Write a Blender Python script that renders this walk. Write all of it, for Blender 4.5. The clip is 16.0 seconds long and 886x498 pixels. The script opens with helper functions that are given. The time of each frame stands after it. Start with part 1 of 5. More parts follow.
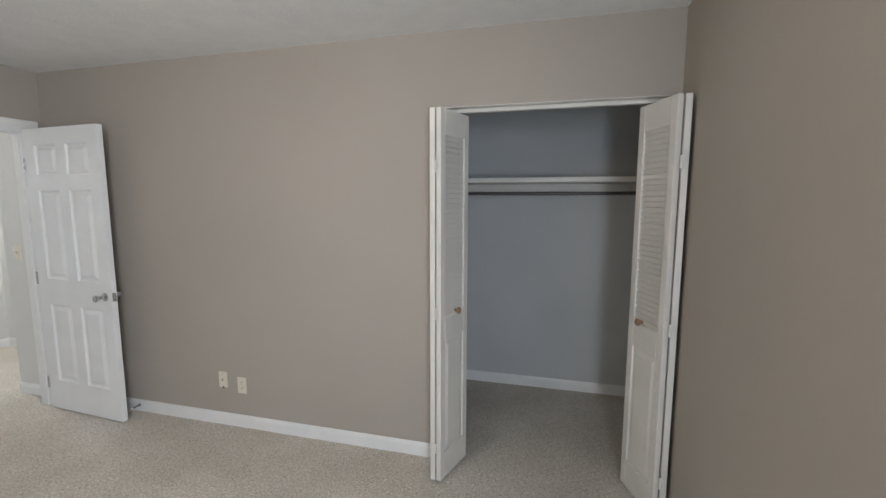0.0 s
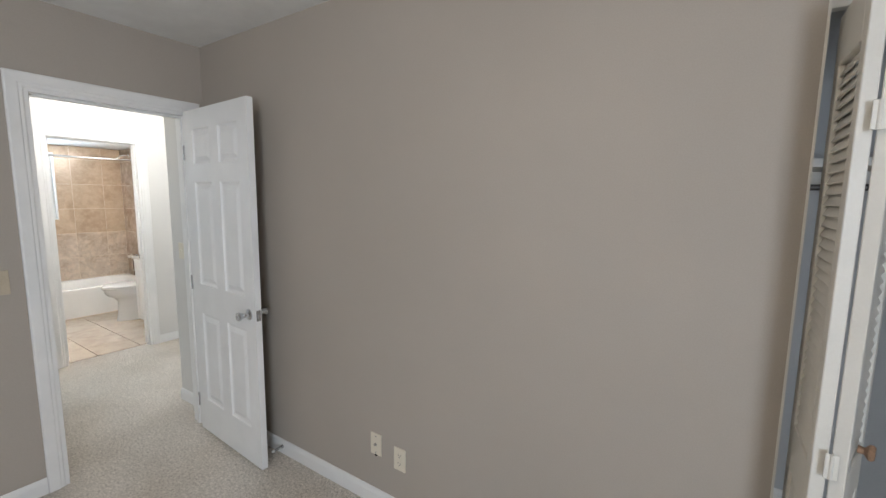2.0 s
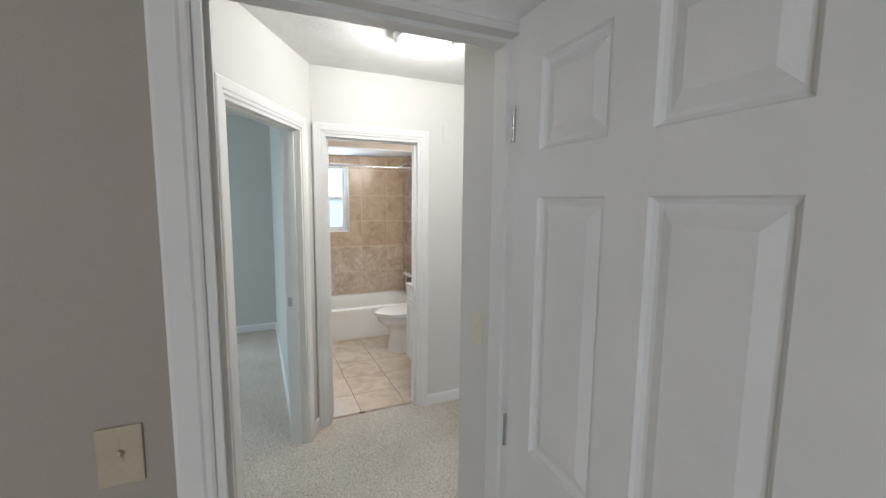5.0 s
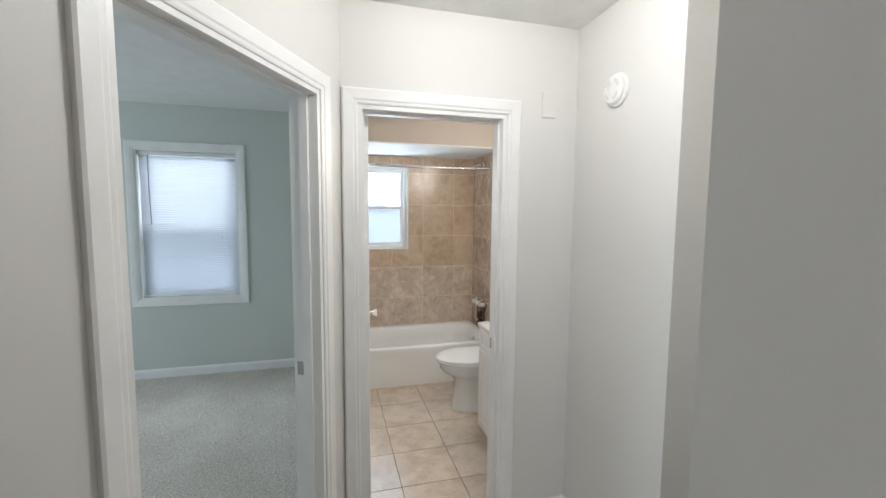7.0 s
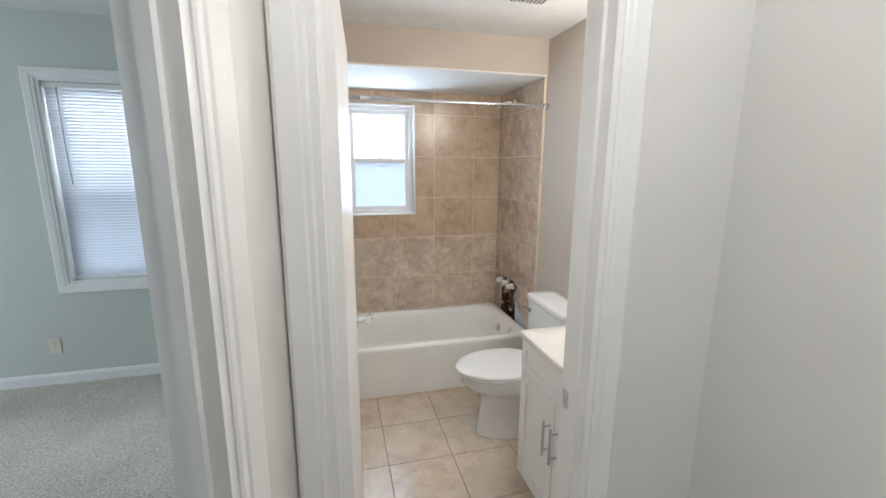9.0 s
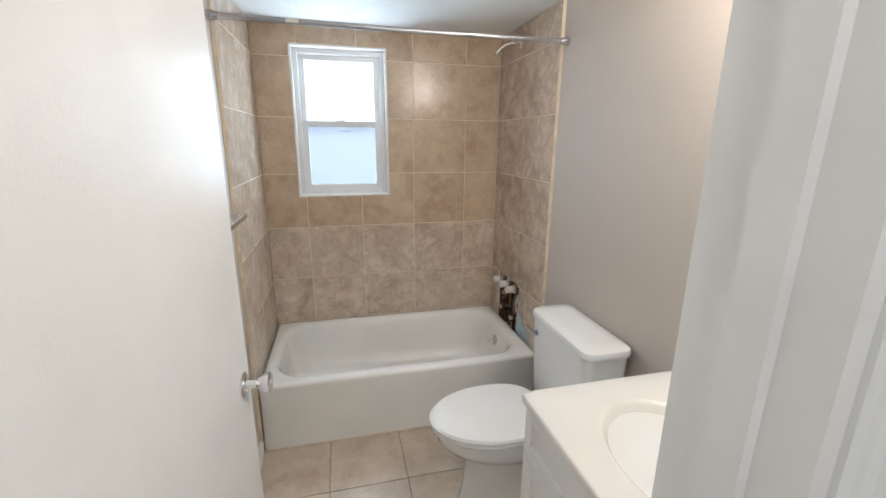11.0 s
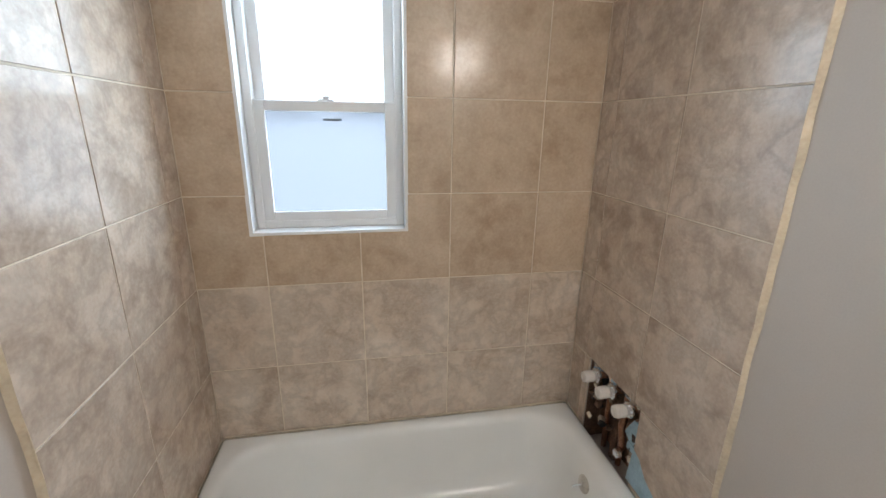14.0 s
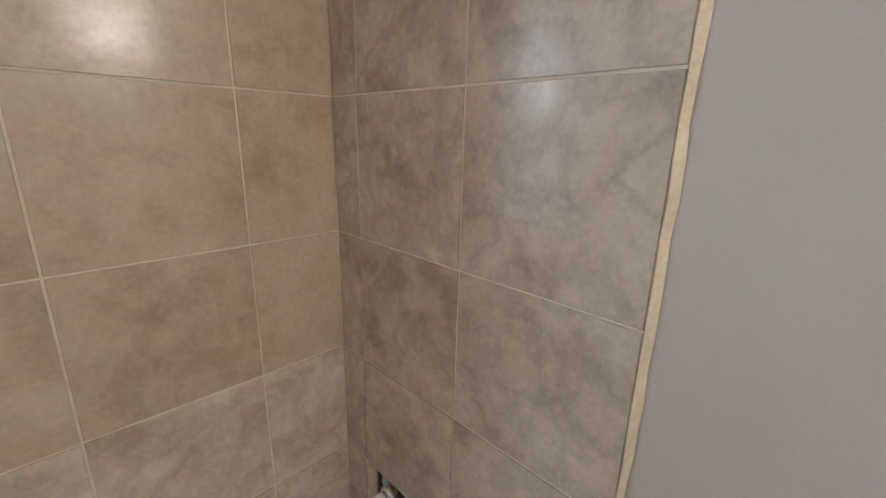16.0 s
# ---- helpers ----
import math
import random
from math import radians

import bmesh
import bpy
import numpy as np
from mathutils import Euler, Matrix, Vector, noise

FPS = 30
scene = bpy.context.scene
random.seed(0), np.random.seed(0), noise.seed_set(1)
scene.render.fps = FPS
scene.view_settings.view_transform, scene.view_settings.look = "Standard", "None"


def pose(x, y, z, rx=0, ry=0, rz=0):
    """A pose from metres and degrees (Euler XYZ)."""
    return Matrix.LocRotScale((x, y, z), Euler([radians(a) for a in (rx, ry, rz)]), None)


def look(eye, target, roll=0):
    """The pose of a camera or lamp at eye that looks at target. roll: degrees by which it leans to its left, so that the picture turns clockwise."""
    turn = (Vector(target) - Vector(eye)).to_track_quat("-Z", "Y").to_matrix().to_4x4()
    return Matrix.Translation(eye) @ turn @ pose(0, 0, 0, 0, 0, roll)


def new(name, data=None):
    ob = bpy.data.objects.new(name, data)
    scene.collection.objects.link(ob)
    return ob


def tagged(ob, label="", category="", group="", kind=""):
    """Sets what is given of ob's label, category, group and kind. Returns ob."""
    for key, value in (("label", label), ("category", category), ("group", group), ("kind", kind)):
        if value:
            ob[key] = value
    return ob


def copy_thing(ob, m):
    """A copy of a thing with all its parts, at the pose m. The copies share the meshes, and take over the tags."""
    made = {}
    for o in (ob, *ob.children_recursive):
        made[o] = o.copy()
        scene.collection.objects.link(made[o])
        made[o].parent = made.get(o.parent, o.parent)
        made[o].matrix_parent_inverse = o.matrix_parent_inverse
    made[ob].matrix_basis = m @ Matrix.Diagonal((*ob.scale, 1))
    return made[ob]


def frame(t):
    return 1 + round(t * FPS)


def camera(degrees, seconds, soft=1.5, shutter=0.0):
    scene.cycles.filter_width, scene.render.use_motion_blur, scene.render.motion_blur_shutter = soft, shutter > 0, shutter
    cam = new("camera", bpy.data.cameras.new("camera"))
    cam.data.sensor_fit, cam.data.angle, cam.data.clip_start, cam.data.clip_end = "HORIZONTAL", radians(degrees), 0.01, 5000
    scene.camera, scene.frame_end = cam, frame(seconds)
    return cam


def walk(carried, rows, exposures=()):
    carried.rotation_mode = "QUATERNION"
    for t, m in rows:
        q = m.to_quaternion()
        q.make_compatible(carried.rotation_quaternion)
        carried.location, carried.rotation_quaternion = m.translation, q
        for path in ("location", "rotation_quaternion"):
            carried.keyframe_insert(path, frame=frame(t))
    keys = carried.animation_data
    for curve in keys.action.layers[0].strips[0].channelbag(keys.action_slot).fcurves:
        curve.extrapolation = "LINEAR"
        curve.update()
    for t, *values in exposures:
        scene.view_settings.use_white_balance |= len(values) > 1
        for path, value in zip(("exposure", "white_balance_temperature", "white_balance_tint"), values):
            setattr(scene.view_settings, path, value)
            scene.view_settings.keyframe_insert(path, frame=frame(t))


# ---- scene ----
cam = camera(93.8, 16.0)
PATH = [
    (0, (0.391, 0.728, 1.576), (-0.103, 2.652, 1.346), 0.1),
    (0.5, (0.225, 0.965, 1.561), (-0.307, 2.878, 1.327), 0.2),
    (1, (0.038, 1.177, 1.563), (-0.617, 3.05, 1.317), 0.3),
    (1.5, (-0.18, 1.394, 1.575), (-1.03, 3.187, 1.324), 0.6),
    (2, (-0.446, 1.584, 1.573), (-1.535, 3.243, 1.325), 0.7),
    (2.5, (-0.774, 1.708, 1.608), (-2.048, 3.228, 1.352), 0.9),
    (3, (-1.102, 1.842, 1.602), (-2.524, 3.223, 1.337), 0.8),
    (3.5, (-1.405, 1.981, 1.621), (-2.97, 3.199, 1.354), 0.7),
    (4, (-1.73, 2.094, 1.623), (-3.401, 3.162, 1.368), 0.5),
    (4.5, (-2.039, 2.171, 1.634), (-3.79, 3.106, 1.386), 0.6),
    (5, (-2.344, 2.298, 1.634), (-4.156, 3.114, 1.402), 0.6),
    (5.2, (-2.434, 2.34, 1.632), (-4.266, 3.111, 1.407), 0.5),
    (7.3, (-3.567, 2.643, 1.601), (-5.493, 3.147, 1.418), 0.4),
    (7.5, (-3.672, 2.668, 1.596), (-5.599, 3.164, 1.403), 0.3),
    (8, (-3.948, 2.706, 1.603), (-5.872, 3.193, 1.357), 0.2),
    (8.5, (-4.156, 2.733, 1.596), (-6.072, 3.209, 1.277), 0.0),
    (9, (-4.383, 2.767, 1.61), (-6.282, 3.256, 1.22), 0.3),
    (9.2, (-4.47, 2.802, 1.603), (-6.366, 3.286, 1.186), 0.3),
    (11.3, (-5.267, 3.153, 1.556), (-7.144, 3.594, 1.025), 0.4),
    (11.5, (-5.379, 3.184, 1.575), (-7.262, 3.565, 1.019), 0.7),
    (12, (-5.569, 3.206, 1.575), (-7.471, 3.47, 1.015), 0.6),
    (12.5, (-5.733, 3.207, 1.574), (-7.643, 3.39, 1.009), 0.5),
    (13, (-5.937, 3.228, 1.57), (-7.851, 3.346, 1.004), 0.6),
    (13.5, (-6.108, 3.22, 1.583), (-8.02, 3.39, 1.023), 0.6),
    (14, (-6.329, 3.266, 1.595), (-8.212, 3.622, 1.026), 0.9),
    (14.5, (-6.57, 3.342, 1.591), (-8.404, 3.916, 1.038), 1.0),
    (15, (-6.737, 3.49, 1.601), (-8.487, 4.283, 1.045), 0.9),
    (15.5, (-6.845, 3.596, 1.614), (-8.467, 4.628, 1.062), 0.9),
    (16, (-6.9, 3.596, 1.607), (-8.261, 4.961, 1.072), 1.4),
]
EXPOSURES = [(0, 0.3, 6320, 10), (1.5, 0.28, 6320, 10), (2.5, 0.13, 6320, 10), (3.5, -0.06, 6320, 10), (4.5, -0.26, 6320, 10), (5, -0.24, 6320, 10), (7.5, -0.38, 6320, 10), (9, -0.36, 6320, 10), (11.5, -0.47, 6320, 10), (12.5, -0.42, 6320, 10), (14, -0.55, 6320, 10), (15, -0.7, 6320, 10), (16, -0.65, 6320, 10)]
walk(cam, [(t, look(eye, target, roll)) for t, eye, target, roll in PATH], EXPOSURES)

# ---- world and lamps ----
world = bpy.data.worlds.new("sky")
scene.world = world
world.use_nodes = True
wn = world.node_tree
sky = wn.nodes.new("ShaderNodeTexSky")
sky.sky_type, sky.sun_disc, sky.sun_elevation, sky.sun_rotation = "NISHITA", False, radians(40), radians(20)
wn.nodes["Background"].inputs[1].default_value = 0.05
wn.links.new(sky.outputs[0], wn.nodes["Background"].inputs[0])


def area_lamp(name, m, w, h, watts, colour):
    lamp = bpy.data.lights.new(name, "AREA")
    lamp.shape, lamp.size, lamp.size_y, lamp.energy, lamp.color = "RECTANGLE", w, h, watts, colour
    ob = new(name, lamp)
    ob.matrix_world = m
    return ob


# daylight in the windows' openings: both bedrooms and the bathroom
area_lamp("daylight_bedroom", look((1.02, -0.32, 1.45), (-1.2, 2.4, 1.2)), 0.9, 1.25, 62, (0.78, 0.88, 1.0))
area_lamp("daylight_bath", look((-8.2, 3.138, 1.67), (0, 3.138, 1.5)), 0.6, 0.95, 48, (0.62, 0.81, 1.0))
area_lamp("daylight_far_bedroom", look((-8.2, 1.289, 1.49), (0, 1.289, 1.4)), 1.05, 1.55, 74, (0.72, 0.87, 1.0))
# added fill to brighten the far bedroom; no window is known on this side
area_lamp("far_bedroom_side_fill", look((-6.2, -2.06, 1.5), (-6.2, 5, 1.3)), 1.4, 1.3, 74, (0.73, 0.87, 1.0))


def bulb(name, at, watts, colour, size=0.09):
    lamp = bpy.data.lights.new(name, "POINT")
    lamp.energy, lamp.color, lamp.shadow_soft_size = watts, colour, size
    ob = new(name, lamp)
    ob.location = at
    return ob


bulb("hall_bulb", (-4.49, 3.145, 2.42), 31, (0.98, 0.97, 0.95), 0.085)
bulb("bedroom_bulb", (-0.90, 1.20, 2.28), 14, (1.0, 0.85, 0.67), 0.10)
bulb("vanity_bulb", (-5.85, 4.042, 2.11), 32, (1.0, 0.92, 0.83), 0.1)

# ---- materials ----


def material(name, colour, rough=0.5, metal=0.0, vary=0.06, scale=3.0, fine=120.0, bump=0.05, spec=0.5, second=None, rand=0.0, coat=0.0):
    """Base colour broken up at two scales, with fine relief."""
    m = bpy.data.materials.new(name)
    m.use_nodes = True
    nt = m.node_tree
    b = nt.nodes["Principled BSDF"]
    b.inputs["Roughness"].default_value, b.inputs["Metallic"].default_value = rough, metal
    b.inputs["Specular IOR Level"].default_value = spec
    b.inputs["Coat Weight"].default_value = coat
    tc = nt.nodes.new("ShaderNodeTexCoord")
    src = tc.outputs["Object"]
    if rand:
        info = nt.nodes.new("ShaderNodeObjectInfo")
        mul = nt.nodes.new("ShaderNodeMath")
        mul.operation, mul.inputs[1].default_value = "MULTIPLY", 37.0
        nt.links.new(info.outputs["Random"], mul.inputs[0])
        add = nt.nodes.new("ShaderNodeVectorMath")
        nt.links.new(src, add.inputs[0])
        nt.links.new(mul.outputs[0], add.inputs[1])
        src = add.outputs[0]
    big = nt.nodes.new("ShaderNodeTexNoise")
    big.inputs["Scale"].default_value, big.inputs["Detail"].default_value = scale, 6
    nt.links.new(src, big.inputs["Vector"])
    small = nt.nodes.new("ShaderNodeTexNoise")
    small.inputs["Scale"].default_value, small.inputs["Detail"].default_value = fine, 3
    nt.links.new(src, small.inputs["Vector"])
    ramp = nt.nodes.new("ShaderNodeValToRGB")
    lo = second or tuple(c * (1 - vary) for c in colour)
    hi = colour if second else tuple(min(1, c * (1 + vary)) for c in colour)
    ramp.color_ramp.elements[0].position, ramp.color_ramp.elements[0].color = 0.32, (*lo, 1)
    ramp.color_ramp.elements[1].position, ramp.color_ramp.elements[1].color = 0.68, (*hi, 1)
    nt.links.new(big.outputs["Fac"], ramp.inputs[0])
    mix = nt.nodes.new("ShaderNodeMix")
    mix.data_type, mix.blend_type = "RGBA", "OVERLAY"
    mix.inputs[0].default_value = min(1.0, vary * 2)
    nt.links.new(ramp.outputs[0], mix.inputs[6])
    nt.links.new(small.outputs["Fac"], mix.inputs[7])
    nt.links.new(mix.outputs[2], b.inputs["Base Color"])
    if bump:
        bn = nt.nodes.new("ShaderNodeBump")
        bn.inputs["Strength"].default_value, bn.inputs["Distance"].default_value = min(1, bump * 4), 0.002
        nt.links.new(small.outputs["Fac"], bn.inputs["Height"])
        nt.links.new(bn.outputs[0], b.inputs["Normal"])
    return m


def node_bsdf(m):
    return m.node_tree.nodes["Principled BSDF"]


BEDP = material("bedroom_paint", (0.423, 0.377, 0.326), 0.55, vary=0.03, scale=1.2, fine=220, bump=0.03, spec=0.3)
HALLP = material("hall_paint", (0.70, 0.683, 0.650), 0.5, vary=0.025, scale=1.2, fine=220, bump=0.014, spec=0.35)
CLOSETP = material("closet_paint", (0.54, 0.545, 0.545), 0.6, vary=0.04, scale=1.6, fine=220, bump=0.05, spec=0.3)
BATHP = material("bath_paint", (0.53, 0.462, 0.40), 0.62, vary=0.03, scale=1.2, fine=220, bump=0.022, spec=0.22)
WALL2 = material("far_bedroom_paint", (0.59, 0.61, 0.565), 0.6, vary=0.025, scale=1.2, fine=220, bump=0.05, spec=0.3)
CEIL = material("ceiling_paint", (0.80, 0.79, 0.77), 0.8, vary=0.03, scale=9, fine=60, bump=0.25, spec=0.2)
TRIM = material("trim_paint", (0.82, 0.81, 0.79), 0.35, vary=0.03, scale=6, fine=90, bump=0.03)
DOORP = material("door_paint", (0.84, 0.835, 0.82), 0.38, vary=0.03, scale=5, fine=160, bump=0.04)
LOUV = material("louver_paint", (0.74, 0.71, 0.65), 0.42, vary=0.04, scale=5, fine=140, bump=0.04)
CREAM = material("cream_plastic", (0.74, 0.685, 0.565), 0.35, vary=0.02, scale=8, fine=50, bump=0.0)
ALMOND = material("almond_plastic", (0.50, 0.43, 0.32), 0.42, vary=0.05, scale=9)
WPLAST = material("white_plastic", (0.80, 0.79, 0.76), 0.35, vary=0.02, scale=8, fine=50, bump=0.0)
VINYL = material("window_vinyl", (0.78, 0.77, 0.76), 0.4, vary=0.03, scale=8, fine=70, bump=0.02)
PORC = material("porcelain", (0.80, 0.79, 0.765), 0.12, vary=0.015, scale=3, fine=40, bump=0.0, coat=0.5)
TUBM = material("tub_enamel", (0.87, 0.86, 0.825), 0.16, vary=0.03, scale=3, fine=60, bump=0.0, coat=0.4)
CULT = material("cultured_marble", (0.80, 0.76, 0.71), 0.22, vary=0.02, scale=4, fine=60, bump=0.0, coat=0.3)
CABP = material("cabinet_paint", (0.80, 0.78, 0.75), 0.36, vary=0.02, scale=5, fine=120, bump=0.02)
CHROME = material("chrome", (0.85, 0.85, 0.86), 0.12, 1.0, vary=0.02, scale=10, fine=80, bump=0.0)
SATIN = material("satin_steel", (0.50, 0.52, 0.55), 0.2, 1.0, vary=0.04, scale=12, fine=200, bump=0.01)
NICKEL = material("brushed_nickel", (0.60, 0.61, 0.63), 0.2, 1.0, vary=0.05, scale=12, fine=300, bump=0.03)
DARKM = material("dark_metal", (0.10, 0.08, 0.07), 0.5, 0.6, vary=0.3, scale=30, fine=150, bump=0.1)
COPPER = material("aged_copper", (0.34, 0.17, 0.10), 0.45, 0.8, vary=0.3, scale=30, fine=150, bump=0.1)
BLACK = material("dark_gap", (0.03, 0.027, 0.025), 0.8, vary=0.2, scale=20, fine=100, bump=0.1)
GROUT = material("grout", (0.74, 0.64, 0.50), 0.8, vary=0.1, scale=20, fine=300, bump=0.15)
FGROUT = material("floor_grout", (0.36, 0.28, 0.21), 0.85, vary=0.15, scale=20, fine=300, bump=0.15)
CAULK = material("tan_caulk", (0.68, 0.57, 0.42), 0.6, vary=0.14, scale=14, fine=120, bump=0.2)
OVERM = material("dulled_nickel", (0.56, 0.52, 0.47), 0.35, 0.9, vary=0.12, scale=40, fine=200, bump=0.03)
RUBBLE = material("red_plaster_rubble", (0.33, 0.19, 0.13), 0.9, vary=0.35, scale=40, fine=220, bump=0.3)
BROWN = material("cavity_wood", (0.16, 0.09, 0.055), 0.85, vary=0.4, scale=18, fine=160, bump=0.3)
BLUE = material("blue_board", (0.36, 0.50, 0.58), 0.8, vary=0.15, scale=16, fine=120, bump=0.2)
KNOBW = material("worn_brass_knob", (0.36, 0.22, 0.14), 0.4, 0.3, vary=0.2, scale=40, fine=200, bump=0.03)
ACRYL = material("clear_acrylic", (0.78, 0.72, 0.66), 0.2, vary=0.05, scale=30, fine=100, bump=0.0, coat=0.6)
RODM = material("closet_rod_metal", (0.10, 0.09, 0.085), 0.4, 0.5, vary=0.1, scale=30, fine=200, bump=0.02)


def tile_material(name, light, mid, dark, rough, scale, vein=0.35):
    m = material(name, mid, rough, vary=0.085, scale=scale, fine=95, bump=0.02, rand=1.0)
    nt = m.node_tree
    ramp = next(n for n in nt.nodes if n.bl_idname == "ShaderNodeValToRGB")
    e = ramp.color_ramp.elements
    e[0].position, e[0].color = 0.36, (*dark, 1)
    e[1].position, e[1].color = 0.65, (*light, 1)
    k = e.new(0.5)
    k.color = (*mid, 1)
    big = next(n for n in nt.nodes if n.bl_idname == "ShaderNodeTexNoise")
    big.inputs["Detail"].default_value, big.inputs["Distortion"].default_value = 10, 0.25
    big.inputs["Roughness"].default_value = 0.68
    # broad drifts of tone under the fine clouding
    wide = nt.nodes.new("ShaderNodeTexNoise")
    wide.inputs["Scale"].default_value, wide.inputs["Detail"].default_value = scale * 0.45, 4
    wide.inputs["Distortion"].default_value = 0.9
    vec = big.inputs["Vector"].links[0].from_socket
    nt.links.new(vec, wide.inputs["Vector"])
    both = nt.nodes.new("ShaderNodeMix")
    both.inputs[0].default_value = 0.5
    nt.links.new(big.outputs["Fac"], both.inputs[2])
    nt.links.new(wide.outputs["Fac"], both.inputs[3])
    nt.links.new(both.outputs[0], ramp.inputs[0])
    # crazed veins, as in cut stone
    vn = nt.nodes.new("ShaderNodeTexNoise")
    vn.inputs["Scale"].default_value, vn.inputs["Detail"].default_value = scale * 0.8, 7
    vn.inputs["Roughness"].default_value, vn.inputs["Distortion"].default_value = 0.62, 0.3
    nt.links.new(vec, vn.inputs["Vector"])
    off = nt.nodes.new("ShaderNodeMath")
    off.operation, off.inputs[1].default_value = "SUBTRACT", 0.5
    nt.links.new(vn.outputs["Fac"], off.inputs[0])
    ab = nt.nodes.new("ShaderNodeMath")
    ab.operation = "ABSOLUTE"
    nt.links.new(off.outputs[0], ab.inputs[0])
    vr = nt.nodes.new("ShaderNodeMapRange")
    vr.inputs[1].default_value, vr.inputs[2].default_value = 0.0, 0.10
    vr.inputs[3].default_value, vr.inputs[4].default_value = 1 - 0.16 * vein, 1.0
    nt.links.new(ab.outputs[0], vr.inputs[0])
    vm = nt.nodes.new("ShaderNodeMix")
    vm.data_type, vm.blend_type = "RGBA", "MULTIPLY"
    vm.inputs[0].default_value = 1.0
    base_in = node_bsdf(m).inputs["Base Color"]
    nt.links.new(base_in.links[0].from_socket, vm.inputs[6])
    nt.links.new(vr.outputs[0], vm.inputs[7])
    nt.links.new(vm.outputs[2], base_in)
    # low relief of the glaze, at the size of the clouding
    wav = nt.nodes.new("ShaderNodeBump")
    wav.inputs["Strength"].default_value, wav.inputs["Distance"].default_value = 0.18, 0.002
    nt.links.new(big.outputs["Fac"], wav.inputs["Height"])
    nt.links.new(wav.outputs[0], node_bsdf(m).inputs["Normal"])
    return m


TILE = tile_material("beige_wall_tile", (0.66, 0.52, 0.385), (0.58, 0.44, 0.312), (0.47, 0.342, 0.235), 0.19, 11.0)
TILE_PALE = tile_material("pale_wall_tile", (0.77, 0.66, 0.55), (0.67, 0.55, 0.44), (0.53, 0.41, 0.31), 0.13, 11.0, 1.1)
TILE_VEIN = tile_material("veined_wall_tile", (0.71, 0.585, 0.475), (0.605, 0.478, 0.375), (0.47, 0.355, 0.27), 0.13, 11.0, 1.2)
FTILE = tile_material("beige_floor_tile", (0.71, 0.605, 0.50), (0.64, 0.53, 0.42), (0.53, 0.42, 0.325), 0.15, 9.0, 0.4)


def carpet_material():
    m = material("carpet", (0.52, 0.47, 0.40), 0.95, vary=0.16, scale=2.2, fine=190, bump=0.2, spec=0.1)
    nt = m.node_tree
    b = node_bsdf(m)
    tc = next(n for n in nt.nodes if n.bl_idname == "ShaderNodeTexCoord")
    vor = nt.nodes.new("ShaderNodeTexNoise")
    vor.inputs["Scale"].default_value, vor.inputs["Detail"].default_value = 95, 5
    vor.inputs["Distortion"].default_value = 0.8
    vor.inputs["Roughness"].default_value = 0.75
    nt.links.new(tc.outputs["Object"], vor.inputs["Vector"])
    ramp = nt.nodes.new("ShaderNodeValToRGB")
    ramp.color_ramp.elements[0].position, ramp.color_ramp.elements[0].color = 0.34, (0.36, 0.318, 0.268, 1)
    ramp.color_ramp.elements[1].position, ramp.color_ramp.elements[1].color = 0.64, (0.90, 0.835, 0.75, 1)
    nt.links.new(vor.outputs["Fac"], ramp.inputs[0])
    mix = nt.nodes.new("ShaderNodeMix")
    mix.data_type, mix.blend_type = "RGBA", "MULTIPLY"
    mix.inputs[0].default_value = 0.8
    old = b.inputs["Base Color"].links[0].from_socket
    ov = next(n for n in nt.nodes if n.bl_idname == "ShaderNodeMix" and n.blend_type == "OVERLAY")
    r0 = next(n for n in nt.nodes if n.bl_idname == "ShaderNodeValToRGB")
    r0.color_ramp.elements[0].color, r0.color_ramp.elements[1].color = (0.80, 0.78, 0.75, 1), (1, 1, 1, 1)
    ov.inputs[0].default_value = 0.1
    nt.links.new(ramp.outputs[0], mix.inputs[6])
    nt.links.new(old, mix.inputs[7])
    nt.links.new(mix.outputs[2], b.inputs["Base Color"])
    bn = nt.nodes.new("ShaderNodeBump")
    bn.inputs["Strength"].default_value, bn.inputs["Distance"].default_value = 0.7, 0.009
    nt.links.new(vor.outputs["Fac"], bn.inputs["Height"])
    nt.links.new(bn.outputs[0], b.inputs["Normal"])
    return m


CARPET = carpet_material()


def glow(name, colour, strength):
    m = bpy.data.materials.new(name)
    m.use_nodes = True
    b = node_bsdf(m)
    b.inputs["Base Color"].default_value, b.inputs["Roughness"].default_value = (0.8, 0.8, 0.78, 1), 0.3
    b.inputs["Emission Color"].default_value, b.inputs["Emission Strength"].default_value = (*colour, 1), strength
    return m


DOME = glow("lit_glass_dome", (1.0, 0.97, 0.92), 2.2)


